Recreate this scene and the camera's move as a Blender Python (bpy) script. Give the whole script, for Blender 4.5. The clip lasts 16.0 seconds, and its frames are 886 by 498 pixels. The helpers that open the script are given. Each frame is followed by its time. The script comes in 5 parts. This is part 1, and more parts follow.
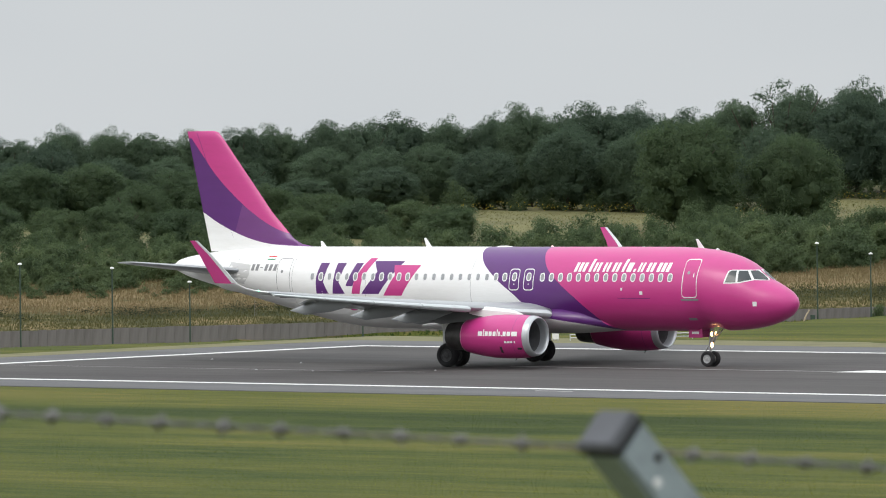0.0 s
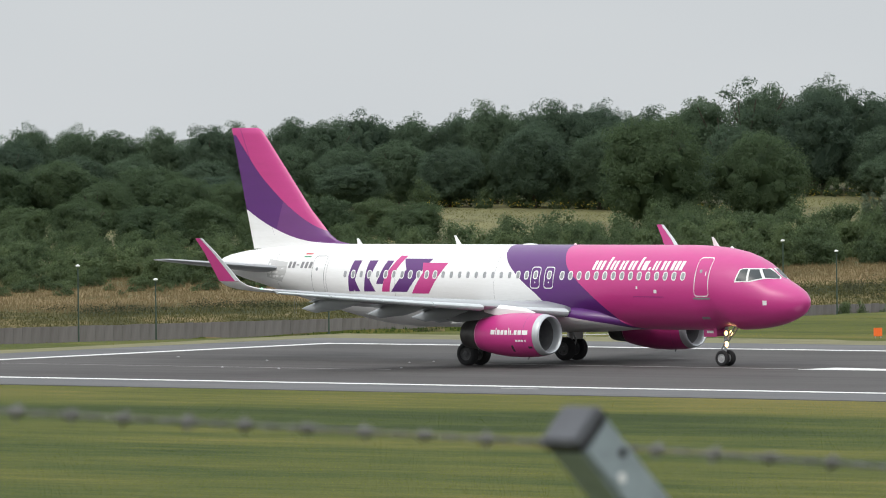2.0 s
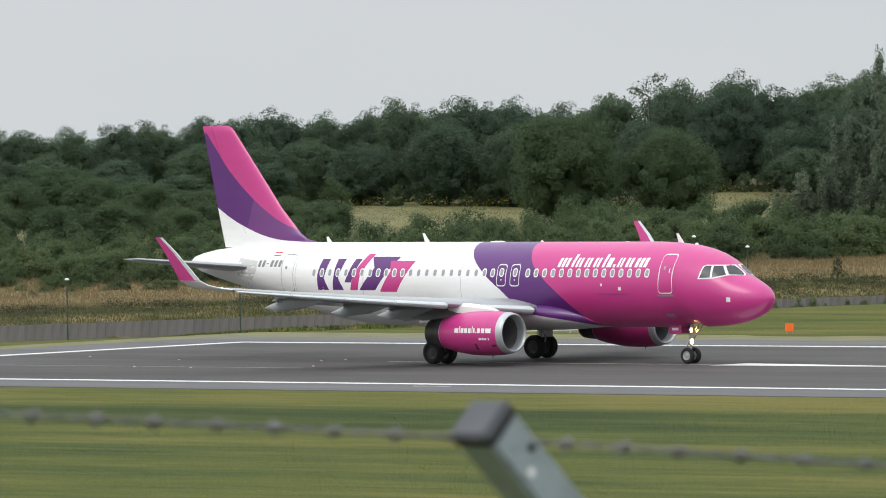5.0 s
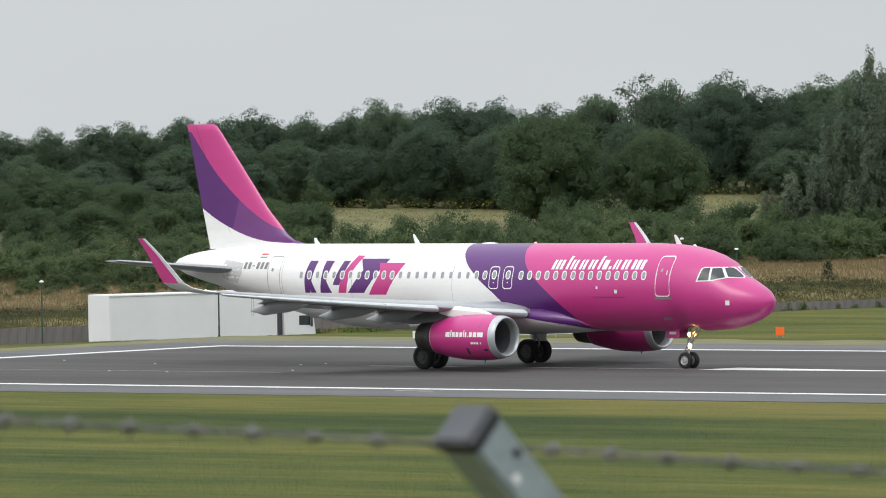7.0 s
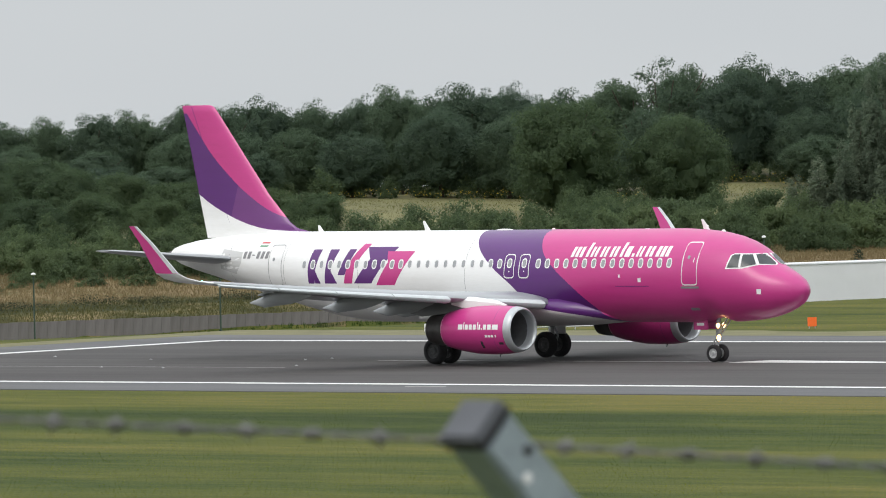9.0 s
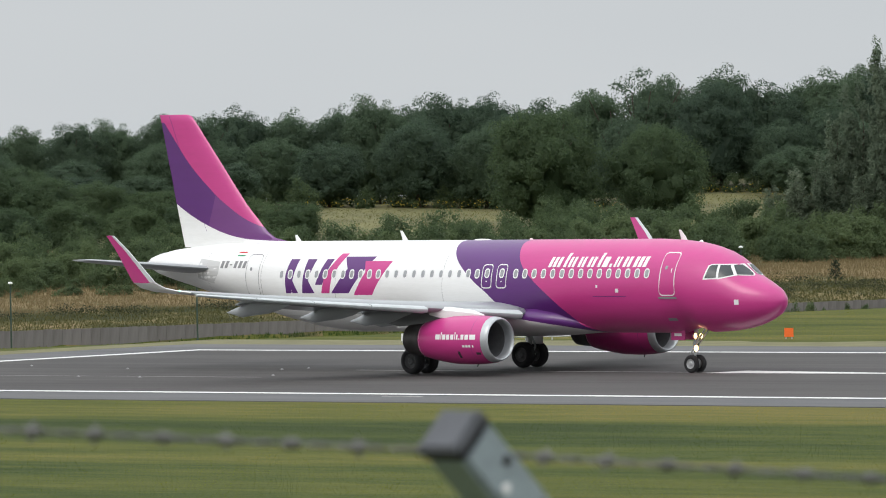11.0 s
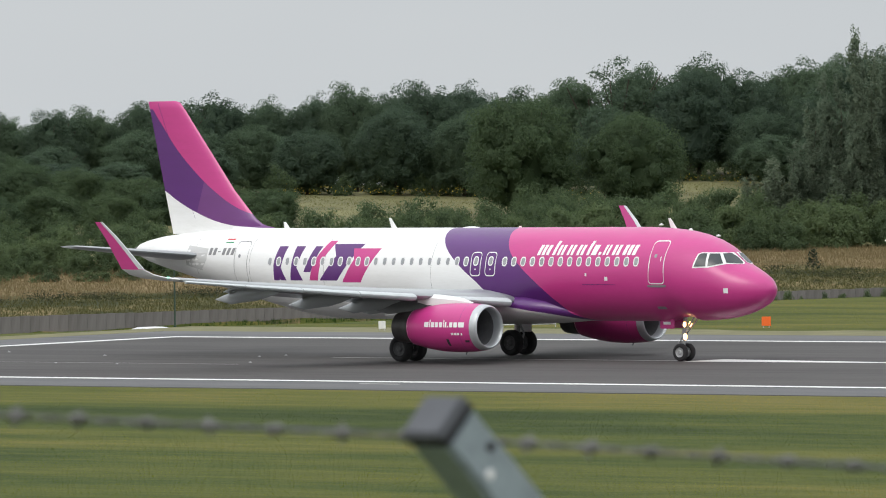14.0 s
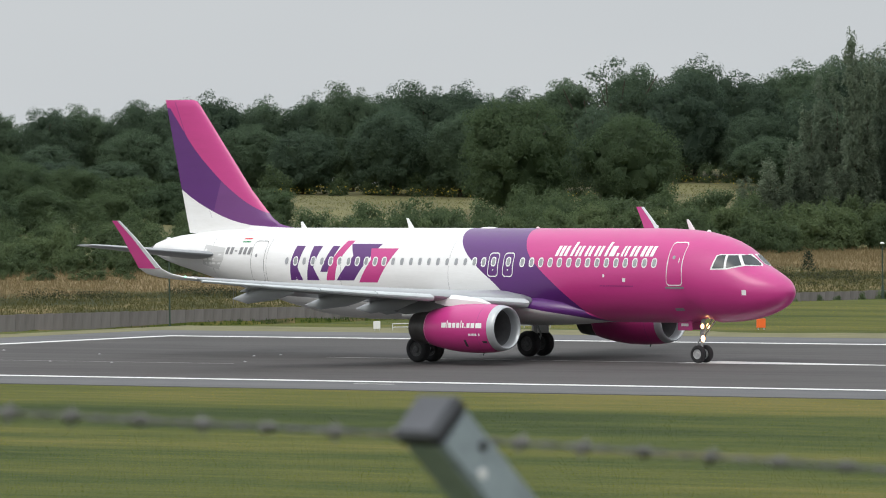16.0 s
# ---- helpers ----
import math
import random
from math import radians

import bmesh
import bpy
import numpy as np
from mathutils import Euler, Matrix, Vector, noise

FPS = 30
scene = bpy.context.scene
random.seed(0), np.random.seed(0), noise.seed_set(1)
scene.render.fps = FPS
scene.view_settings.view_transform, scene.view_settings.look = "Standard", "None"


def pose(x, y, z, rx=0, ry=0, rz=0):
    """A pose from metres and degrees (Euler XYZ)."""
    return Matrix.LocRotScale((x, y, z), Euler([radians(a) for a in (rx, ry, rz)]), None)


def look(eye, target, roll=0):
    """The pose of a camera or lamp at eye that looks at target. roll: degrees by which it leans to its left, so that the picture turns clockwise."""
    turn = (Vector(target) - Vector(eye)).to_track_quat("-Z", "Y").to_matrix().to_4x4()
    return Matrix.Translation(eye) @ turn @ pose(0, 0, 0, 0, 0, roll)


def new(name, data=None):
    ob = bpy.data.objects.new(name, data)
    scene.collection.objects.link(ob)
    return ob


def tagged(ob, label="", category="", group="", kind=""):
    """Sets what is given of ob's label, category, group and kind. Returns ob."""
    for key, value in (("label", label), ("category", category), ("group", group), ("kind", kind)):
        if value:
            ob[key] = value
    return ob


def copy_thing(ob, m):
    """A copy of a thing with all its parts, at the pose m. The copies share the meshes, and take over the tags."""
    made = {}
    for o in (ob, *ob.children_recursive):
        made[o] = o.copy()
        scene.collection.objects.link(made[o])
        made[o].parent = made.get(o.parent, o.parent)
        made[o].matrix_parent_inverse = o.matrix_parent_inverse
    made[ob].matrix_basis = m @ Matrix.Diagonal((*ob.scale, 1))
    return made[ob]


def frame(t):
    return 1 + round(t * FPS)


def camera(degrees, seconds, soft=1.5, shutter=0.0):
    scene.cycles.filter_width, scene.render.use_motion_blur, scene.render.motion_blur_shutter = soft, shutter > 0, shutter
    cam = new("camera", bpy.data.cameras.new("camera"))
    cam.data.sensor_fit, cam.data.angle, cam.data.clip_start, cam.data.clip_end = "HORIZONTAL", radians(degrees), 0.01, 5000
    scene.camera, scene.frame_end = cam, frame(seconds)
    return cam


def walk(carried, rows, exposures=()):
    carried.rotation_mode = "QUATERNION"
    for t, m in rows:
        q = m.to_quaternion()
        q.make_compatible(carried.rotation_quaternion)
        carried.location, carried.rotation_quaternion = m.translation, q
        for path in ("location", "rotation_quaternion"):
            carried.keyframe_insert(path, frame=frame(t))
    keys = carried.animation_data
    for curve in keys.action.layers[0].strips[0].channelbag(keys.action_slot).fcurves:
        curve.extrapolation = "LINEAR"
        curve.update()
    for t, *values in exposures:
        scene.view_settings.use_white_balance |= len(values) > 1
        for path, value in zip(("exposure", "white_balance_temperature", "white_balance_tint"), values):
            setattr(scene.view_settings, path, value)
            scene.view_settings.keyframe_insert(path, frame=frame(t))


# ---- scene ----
PATH = [  # seconds, eye x y z, yaw, pitch, roll
    (0, -0.0078, -0.00, 11.9109, 91.373, -1.002, -0.644),
    (0.5, -0.0098, -0.00, 11.9114, 91.287, -0.999, -0.501),
    (1, -0.0121, -0.00, 11.9096, 91.209, -0.985, -0.485),
    (1.5, -0.0135, 0.00, 11.9099, 91.149, -1.000, -0.536),
    (2, -0.0054, 0.00, 11.9079, 91.095, -1.025, -0.661),
    (2.5, -0.0021, 0.00, 11.9063, 91.001, -1.034, -0.747),
    (3, -0.0012, 0.00, 11.9059, 90.854, -1.057, -0.727),
    (3.5, -0.0013, 0.00, 11.9062, 90.702, -1.060, -0.860),
    (4, -0.0016, 0.00, 11.9068, 90.575, -1.056, -0.873),
    (4.5, -0.0016, 0.00, 11.9053, 90.468, -1.035, -0.880),
    (5, -0.0004, 0.00, 11.9041, 90.370, -1.053, -0.998),
    (7.5, 0.0011, 10.79, 11.4432, 90.203, -1.004, -0.970),
    (8, 0.0043, 16.13, 11.2144, 90.297, -1.021, -1.141),
    (8.5, 0.0123, 28.00, 10.7083, 90.386, -1.007, -1.255),
    (9, 0.0140, 28.00, 10.7073, 90.360, -1.025, -1.264),
    (11.5, 0.0074, 28.00, 10.7078, 90.055, -0.940, -1.033),
    (12, -0.0026, 28.00, 10.7059, 90.022, -0.945, -0.813),
    (12.5, -0.0053, 28.00, 10.7066, 90.007, -0.977, -0.775),
    (13, 0.0032, 28.00, 10.7064, 90.007, -1.014, -0.879),
    (13.5, 0.0062, 28.00, 10.7058, 89.999, -1.035, -1.008),
    (14, 0.0017, 28.00, 10.7057, 89.987, -1.052, -0.953),
    (14.5, 0.0009, 28.00, 10.7048, 89.999, -1.074, -1.008),
    (15, 0.0057, 28.00, 10.7056, 90.007, -1.061, -0.972),
    (15.5, 0.0004, 28.00, 10.7039, 89.991, -1.040, -0.832),
    (16, 0.0039, 28.00, 10.7039, 89.948, -1.049, -0.668),
]
TAXI = [  # seconds, nose x y, heading of the tail
    (0, 9.04, 338.92, 146.60),
    (0.5, 9.52, 337.68, 144.76),
    (1, 10.00, 336.45, 143.24),
    (1.5, 10.56, 335.55, 142.15),
    (2, 11.07, 334.89, 141.15),
    (2.5, 11.56, 334.18, 140.41),
    (3, 12.03, 333.48, 139.92),
    (3.5, 12.47, 332.99, 139.57),
    (4, 12.87, 332.53, 139.41),
    (4.5, 13.20, 332.22, 139.30),
    (5, 13.47, 332.05, 139.26),
    (7.5, 13.86, 330.93, 139.22),
    (8, 13.84, 331.32, 139.20),
    (8.5, 13.81, 330.39, 139.12),
    (9, 13.83, 330.14, 139.22),
    (11.5, 13.87, 330.01, 139.22),
    (12, 13.92, 330.05, 139.21),
    (12.5, 13.96, 329.80, 139.19),
    (13, 14.06, 329.75, 139.18),
    (13.5, 14.19, 329.76, 139.25),
    (14, 14.35, 329.67, 139.21),
    (14.5, 14.52, 329.46, 139.20),
    (15, 14.74, 329.18, 139.15),
    (15.5, 15.01, 329.20, 139.21),
    (16, 15.32, 328.92, 139.10),
]

cam = camera(7.242, 16.0, soft=1.0)


def sight(ex, ey, ez, yaw, pitch, roll):
    y, p = radians(yaw), radians(pitch)
    return look((ex, ey, ez), (ex + 100 * math.cos(p) * math.cos(y), ey + 100 * math.cos(p) * math.sin(y), ez + 100 * math.sin(p)), roll)


walk(cam, [(r[0], sight(*r[1:])) for r in PATH], [(0, 0.02), (5, 0.06), (8, 0.0), (11.5, -0.03), (16, -0.05)])
cam.data.dof.use_dof, cam.data.dof.focus_distance, cam.data.dof.aperture_fstop = True, 335, 19.0

# ---- sky and sun: an overcast late-summer day ----
SUN_ELEV, SUN_AZ = 48, 235
world = bpy.data.worlds.new("sky")
scene.world = world
world.use_nodes = True
wn, wl = world.node_tree.nodes, world.node_tree.links
back = wn["Background"]
skyt = wn.new("ShaderNodeTexSky")
skyt.sky_type, skyt.sun_disc = "NISHITA", False
skyt.sun_elevation, skyt.sun_rotation = radians(SUN_ELEV), radians(90 - SUN_AZ)
skyt.air_density, skyt.dust_density, skyt.ozone_density = 1.0, 4.0, 1.0
geo_w = wn.new("ShaderNodeTexCoord")
cloud = wn.new("ShaderNodeTexNoise")
cloud.inputs["Scale"].default_value, cloud.inputs["Detail"].default_value = 2.2, 5
squash = wn.new("ShaderNodeMapping")
squash.inputs["Scale"].default_value = (1, 1, 3.0)
wl.new(geo_w.outputs["Generated"], squash.inputs["Vector"])
wl.new(squash.outputs["Vector"], cloud.inputs["Vector"])
tone = wn.new("ShaderNodeValToRGB")
tone.color_ramp.elements[0].position, tone.color_ramp.elements[0].color = 0.3, (5.65, 6.0, 6.3, 1)
tone.color_ramp.elements[1].position, tone.color_ramp.elements[1].color = 0.72, (7.2, 7.4, 7.45, 1)
wl.new(cloud.outputs["Fac"], tone.inputs["Fac"])
veil = wn.new("ShaderNodeMixRGB")
veil.inputs["Fac"].default_value = 0.88
wl.new(skyt.outputs["Color"], veil.inputs["Color1"])
wl.new(tone.outputs["Color"], veil.inputs["Color2"])
updir = wn.new("ShaderNodeSeparateXYZ")
wl.new(geo_w.outputs["Generated"], updir.inputs[0])
lift = wn.new("ShaderNodeMapRange")
for key, val in (("From Min", 0.10), ("From Max", 1.0), ("To Min", 1.0), ("To Max", 2.5)):
    lift.inputs[key].default_value = val
wl.new(updir.outputs["Z"], lift.inputs["Value"])
dome = wn.new("ShaderNodeVectorMath")
dome.operation = "SCALE"
wl.new(veil.outputs["Color"], dome.inputs[0])
wl.new(lift.outputs["Result"], dome.inputs["Scale"])
wl.new(dome.outputs["Vector"], back.inputs["Color"])
back.inputs["Strength"].default_value = 0.111

sun = new("sun", bpy.data.lights.new("sun", "SUN"))
sun.data.energy, sun.data.angle, sun.data.color = 0.9, radians(24), (1.0, 0.96, 0.9)
_e, _a = radians(SUN_ELEV), radians(SUN_AZ)
sun.matrix_world = look((0, 0, 60), (-math.cos(_e) * math.cos(_a), -math.cos(_e) * math.sin(_a), 60 - math.sin(_e)))


# ---- materials ----
class Nodes:
    """A small builder for node materials."""

    def __init__(self, name):
        self.mat = bpy.data.materials.new(name)
        self.mat.use_nodes = True
        self.n, self.l = self.mat.node_tree.nodes, self.mat.node_tree.links
        self.bsdf = self.n["Principled BSDF"]

    def node(self, kind, **sockets):
        nd = self.n.new(kind)
        for k, v in sockets.items():
            self.put(nd.inputs[k.replace("_", " ")], v)
        return nd

    def put(self, socket, v):
        if isinstance(v, bpy.types.NodeSocket):
            self.l.new(v, socket)
        else:
            socket.default_value = v

    def coords(self, sx=1, sy=1, sz=1, rz=0.0, kind="Object"):
        tc = self.n.new("ShaderNodeTexCoord")
        mp = self.n.new("ShaderNodeMapping")
        mp.inputs["Scale"].default_value = (sx, sy, sz)
        turn = self.n.new("ShaderNodeMapping")
        turn.inputs["Rotation"].default_value = (0, 0, rz)
        self.l.new(tc.outputs[kind], turn.inputs["Vector"])
        self.l.new(turn.outputs["Vector"], mp.inputs["Vector"])
        return mp.outputs["Vector"]

    def noise(self, scale, detail=4, rough=0.55, vec=None):
        nd = self.node("ShaderNodeTexNoise", Scale=scale, Detail=detail, Roughness=rough)
        self.put(nd.inputs["Vector"], vec if vec is not None else self.coords())
        return nd.outputs["Fac"]

    def ramp(self, fac, *stops):
        nd = self.n.new("ShaderNodeValToRGB")
        els = nd.color_ramp.elements
        while len(els) < len(stops):
            els.new(0.5)
        for e, (p, c) in zip(els, stops):
            e.position, e.color = p, (*c, 1) if len(c) == 3 else c
        self.put(nd.inputs["Fac"], fac)
        return nd.outputs["Color"]

    def mix(self, fac, a, b, how="MIX"):
        nd = self.n.new("ShaderNodeMixRGB")
        nd.blend_type = how
        for k, v in (("Fac", fac), ("Color1", a), ("Color2", b)):
            self.put(nd.inputs[k], (*v, 1) if isinstance(v, tuple) and len(v) == 3 else v)
        return nd.outputs["Color"]

    def math(self, op, a, b=0.0, clamp=False):
        nd = self.n.new("ShaderNodeMath")
        nd.operation, nd.use_clamp = op, clamp
        self.put(nd.inputs[0], a)
        self.put(nd.inputs[1], b)
        return nd.outputs[0]

    def bump(self, height, strength, distance):
        nd = self.node("ShaderNodeBump", Strength=strength, Distance=distance, Height=height)
        self.put(self.bsdf.inputs["Normal"], nd.outputs["Normal"])

    def translucent(self, color, share):
        """Lets part of the light through, as a leaf does."""
        thin = self.n.new("ShaderNodeBsdfTranslucent")
        self.l.new(color, thin.inputs["Color"])
        blend = self.n.new("ShaderNodeMixShader")
        blend.inputs[0].default_value = share
        out = [n for n in self.n if n.bl_idname == "ShaderNodeOutputMaterial"][0]
        self.l.new(self.bsdf.outputs[0], blend.inputs[1])
        self.l.new(thin.outputs[0], blend.inputs[2])
        self.l.new(blend.outputs[0], out.inputs["Surface"])

    def done(self, color, rough=0.6, metal=0.0, coat=0.0, spec=0.5):
        self.put(self.bsdf.inputs["Base Color"], (*color, 1) if isinstance(color, tuple) and len(color) == 3 else color)
        self.put(self.bsdf.inputs["Roughness"], rough)
        self.put(self.bsdf.inputs["Metallic"], metal)
        self.put(self.bsdf.inputs["Coat Weight"], coat)
        self.put(self.bsdf.inputs["Specular IOR Level"], spec)
        self.bsdf.inputs["Coat Roughness"].default_value = 0.22
        return self.mat


def mottled(name, color, rough=0.5, metal=0.0, amount=0.15, scale=3.0, coat=0.0, bump=0.0, fine=40.0):
    """A surface of one colour with stains at a large and grain at a small scale."""
    m = Nodes(name)
    lo = tuple(c * (1 - amount) for c in color)
    hi = tuple(min(1, c * (1 + amount * 0.6)) for c in color)
    big, small = m.noise(scale, 5), m.noise(fine, 3)
    f = m.math("ADD", m.math("MULTIPLY", big, 0.7), m.math("MULTIPLY", small, 0.3))
    if bump:
        m.bump(small, 0.4, bump)
    return m.done(m.ramp(f, (0.3, lo), (0.7, hi)), rough, metal, coat)


PINK, PURPLE, WHITE = (0.55, 0.045, 0.24), (0.105, 0.022, 0.17), (0.86, 0.86, 0.86)


def float_curve(m, value, lo, hi, out_lo, out_hi, points):
    """x as a curve of value: the points are (value, x)."""
    unit = m.math("DIVIDE", m.math("SUBTRACT", value, lo), hi - lo, True)
    nd = m.n.new("ShaderNodeFloatCurve")
    cv = nd.mapping.curves[0]
    pts = [((a - lo) / (hi - lo), (b - out_lo) / (out_hi - out_lo)) for a, b in sorted(points)]
    while len(cv.points) < len(pts):
        cv.points.new(0.5, 0.5)
    for p, (a, b) in zip(cv.points, pts):
        p.location = (a, b)
        p.handle_type = "AUTO"
    nd.mapping.extend = "HORIZONTAL"
    nd.mapping.update()
    m.put(nd.inputs["Value"], unit)
    return m.math("ADD", m.math("MULTIPLY", nd.outputs[0], out_hi - out_lo), out_lo)


def paint_finish(m, color):
    """Gloss paint with faint grime streaks and soft waviness of the skin."""
    grime = m.noise(0.9, 6, 0.6, m.coords(0.35, 1, 2.2))
    fine = m.noise(6, 4, 0.6, m.coords(0.5, 1, 2.5))
    f = m.math("ADD", m.math("MULTIPLY", grime, 0.7), m.math("MULTIPLY", fine, 0.3))
    color = m.mix(1.0, color, m.ramp(f, (0.32, (0.91, 0.91, 0.90)), (0.6, (1, 1, 1))), "MULTIPLY")
    m.bump(m.noise(1.1, 2), 0.12, 0.02)
    return m.done(color, m.math("ADD", m.math("MULTIPLY", fine, 0.18), 0.24), 0.0, 0.22)


def livery_fuselage():
    m = Nodes("fuselage_paint")
    tc = m.n.new("ShaderNodeTexCoord")
    sep = m.n.new("ShaderNodeSeparateXYZ")
    m.l.new(tc.outputs["Object"], sep.inputs[0])
    x, z = sep.outputs["X"], sep.outputs["Z"]
    back_edge = float_curve(m, z, 1.6, 5.9, 8, 19, [(1.7, 9.6), (1.85, 10.3), (2.05, 11.2), (2.3, 12.7), (2.55, 14.1), (3.13, 14.9), (3.54, 15.36), (3.9, 15.87), (4.5, 16.67), (5.04, 17.32), (5.45, 17.69), (5.8, 17.92)])
    front_edge = float_curve(m, z, 1.6, 5.9, 8, 19, [(1.7, 9.3), (1.96, 10.2), (2.58, 10.86), (3.41, 11.78), (4.09, 12.63), (4.77, 13.42), (5.31, 13.83), (5.74, 14.1)])
    # the white goes halfway to grey below z 2.5
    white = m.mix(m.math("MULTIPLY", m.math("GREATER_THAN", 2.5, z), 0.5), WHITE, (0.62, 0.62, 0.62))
    c = m.mix(m.math("LESS_THAN", x, back_edge), white, PURPLE)
    c = m.mix(m.math("LESS_THAN", x, front_edge), c, PINK)
    return paint_finish(m, c)


def livery_fin():
    m = Nodes("fin_paint")
    tc = m.n.new("ShaderNodeTexCoord")
    sep = m.n.new("ShaderNodeSeparateXYZ")
    m.l.new(tc.outputs["Object"], sep.inputs[0])
    x, z = sep.outputs["X"], sep.outputs["Z"]
    low = float_curve(m, x, 28.5, 37, 5, 12, [(29, 5.85), (30.3, 5.9), (31.5, 6.0), (32.6, 6.22), (33.8, 6.62), (34.8, 7.05), (35.8, 7.6), (36.6, 8.1)])
    high = float_curve(m, x, 28.5, 37, 5, 12, [(29, 6.2), (30.5, 6.55), (31.4, 6.9), (32.6, 7.6), (33.8, 8.5), (34.9, 9.5), (35.8, 10.55), (36.5, 11.4)])
    c = m.mix(m.math("GREATER_THAN", z, low), WHITE, PURPLE)
    lean = m.math("ADD", m.math("MULTIPLY", m.math("SUBTRACT", z, 7.0), -0.35), 33.55)
    ahead = m.math("MULTIPLY", m.math("LESS_THAN", x, lean), m.math("GREATER_THAN", z, low))
    c = m.mix(ahead, c, (0.16, 0.045, 0.20))
    c = m.mix(m.math("GREATER_THAN", z, high), c, PINK)
    return paint_finish(m, c)


def plain_paint(name, color):
    m = Nodes(name)
    return paint_finish(m, m.mix(0.0, color, color))


M_FUS, M_FIN = livery_fuselage(), livery_fin()
M_WHITE, M_PINK, M_PURPLE = plain_paint("white_paint", WHITE), plain_paint("pink_paint", PINK), plain_paint("purple_paint", PURPLE)
M_GREY = plain_paint("grey_wing_paint", (0.34, 0.36, 0.375))
# dark grey pylon, its colour deepened for the shade under the wing
M_PYLON = plain_paint("shaded_pylon_paint", (0.13, 0.135, 0.14))
M_PLATE = plain_paint("rub_plate_paint", (0.60, 0.60, 0.60))
M_ALU = mottled("bare_aluminium", (0.60, 0.62, 0.64), 0.38, 0.35, 0.12, 4)
M_FLAG_RED = mottled("red_stripe", (0.6, 0.03, 0.04), 0.4, 0, 0.08, 3)
M_FLAG_GREEN = mottled("green_stripe", (0.03, 0.27, 0.10), 0.4, 0, 0.08, 3)
M_SLAT = mottled("pale_slat_paint", (0.54, 0.58, 0.59), 0.35, 0.0, 0.12, 2.5, coat=0.2)
M_LIP = mottled("polished_lip", (0.50, 0.52, 0.54), 0.36, 0.45, 0.1, 5)
M_NOZZLE = mottled("heat_stained_nozzle", (0.085, 0.08, 0.078), 0.42, 0.5, 0.35, 2.5)
M_DARKIN = mottled("dark_intake", (0.05, 0.05, 0.055), 0.6, 0.3, 0.3, 5)
M_DUCT = mottled("grey_duct", (0.15, 0.15, 0.155), 0.5, 0.2, 0.2, 5)
M_STEEL = mottled("gear_steel", (0.42, 0.43, 0.44), 0.45, 0.3, 0.25, 8)
M_TYRE = mottled("tyre_rubber", (0.022, 0.022, 0.024), 0.85, 0, 0.4, 6, bump=0.003)
M_HUB = mottled("wheel_hub", (0.09, 0.09, 0.093), 0.55, 0.4, 0.5, 9)
M_GLASS = mottled("cockpit_glass", (0.04, 0.05, 0.054), 0.26, 0.0, 0.3, 1.5)
M_PANE = mottled("cabin_pane", (0.33, 0.34, 0.355), 0.12, 0.0, 0.3, 5, coat=0.6)
M_FRAME = mottled("window_surround", (0.80, 0.80, 0.80), 0.4, 0, 0.1, 6)
M_SEAM = mottled("panel_seam", (0.25, 0.25, 0.26), 0.6, 0, 0.2, 6)


def glowing(name, color, power):
    m = Nodes(name)
    m.bsdf.inputs["Emission Color"].default_value = (*color, 1)
    m.bsdf.inputs["Emission Strength"].default_value = power
    return m.done((0.8, 0.8, 0.8), 0.2)


M_LAMP = glowing("lit_lamp", (1.0, 0.50, 0.17), 7.0)
M_NAV = glowing("green_navigation_lamp", (0.1, 1.0, 0.6), 2.5)
M_RED = glowing("red_beacon_glass", (0.9, 0.05, 0.03), 0.4)

RW_ANG = radians(180 - 37.7)  # the runway's bearing: u points to its far end
RU = Vector((math.cos(RW_ANG), math.sin(RW_ANG), 0))
RN = Vector((-RU.y * -1, RU.x * -1, 0))
if RN.y < 0:
    RN = -RN


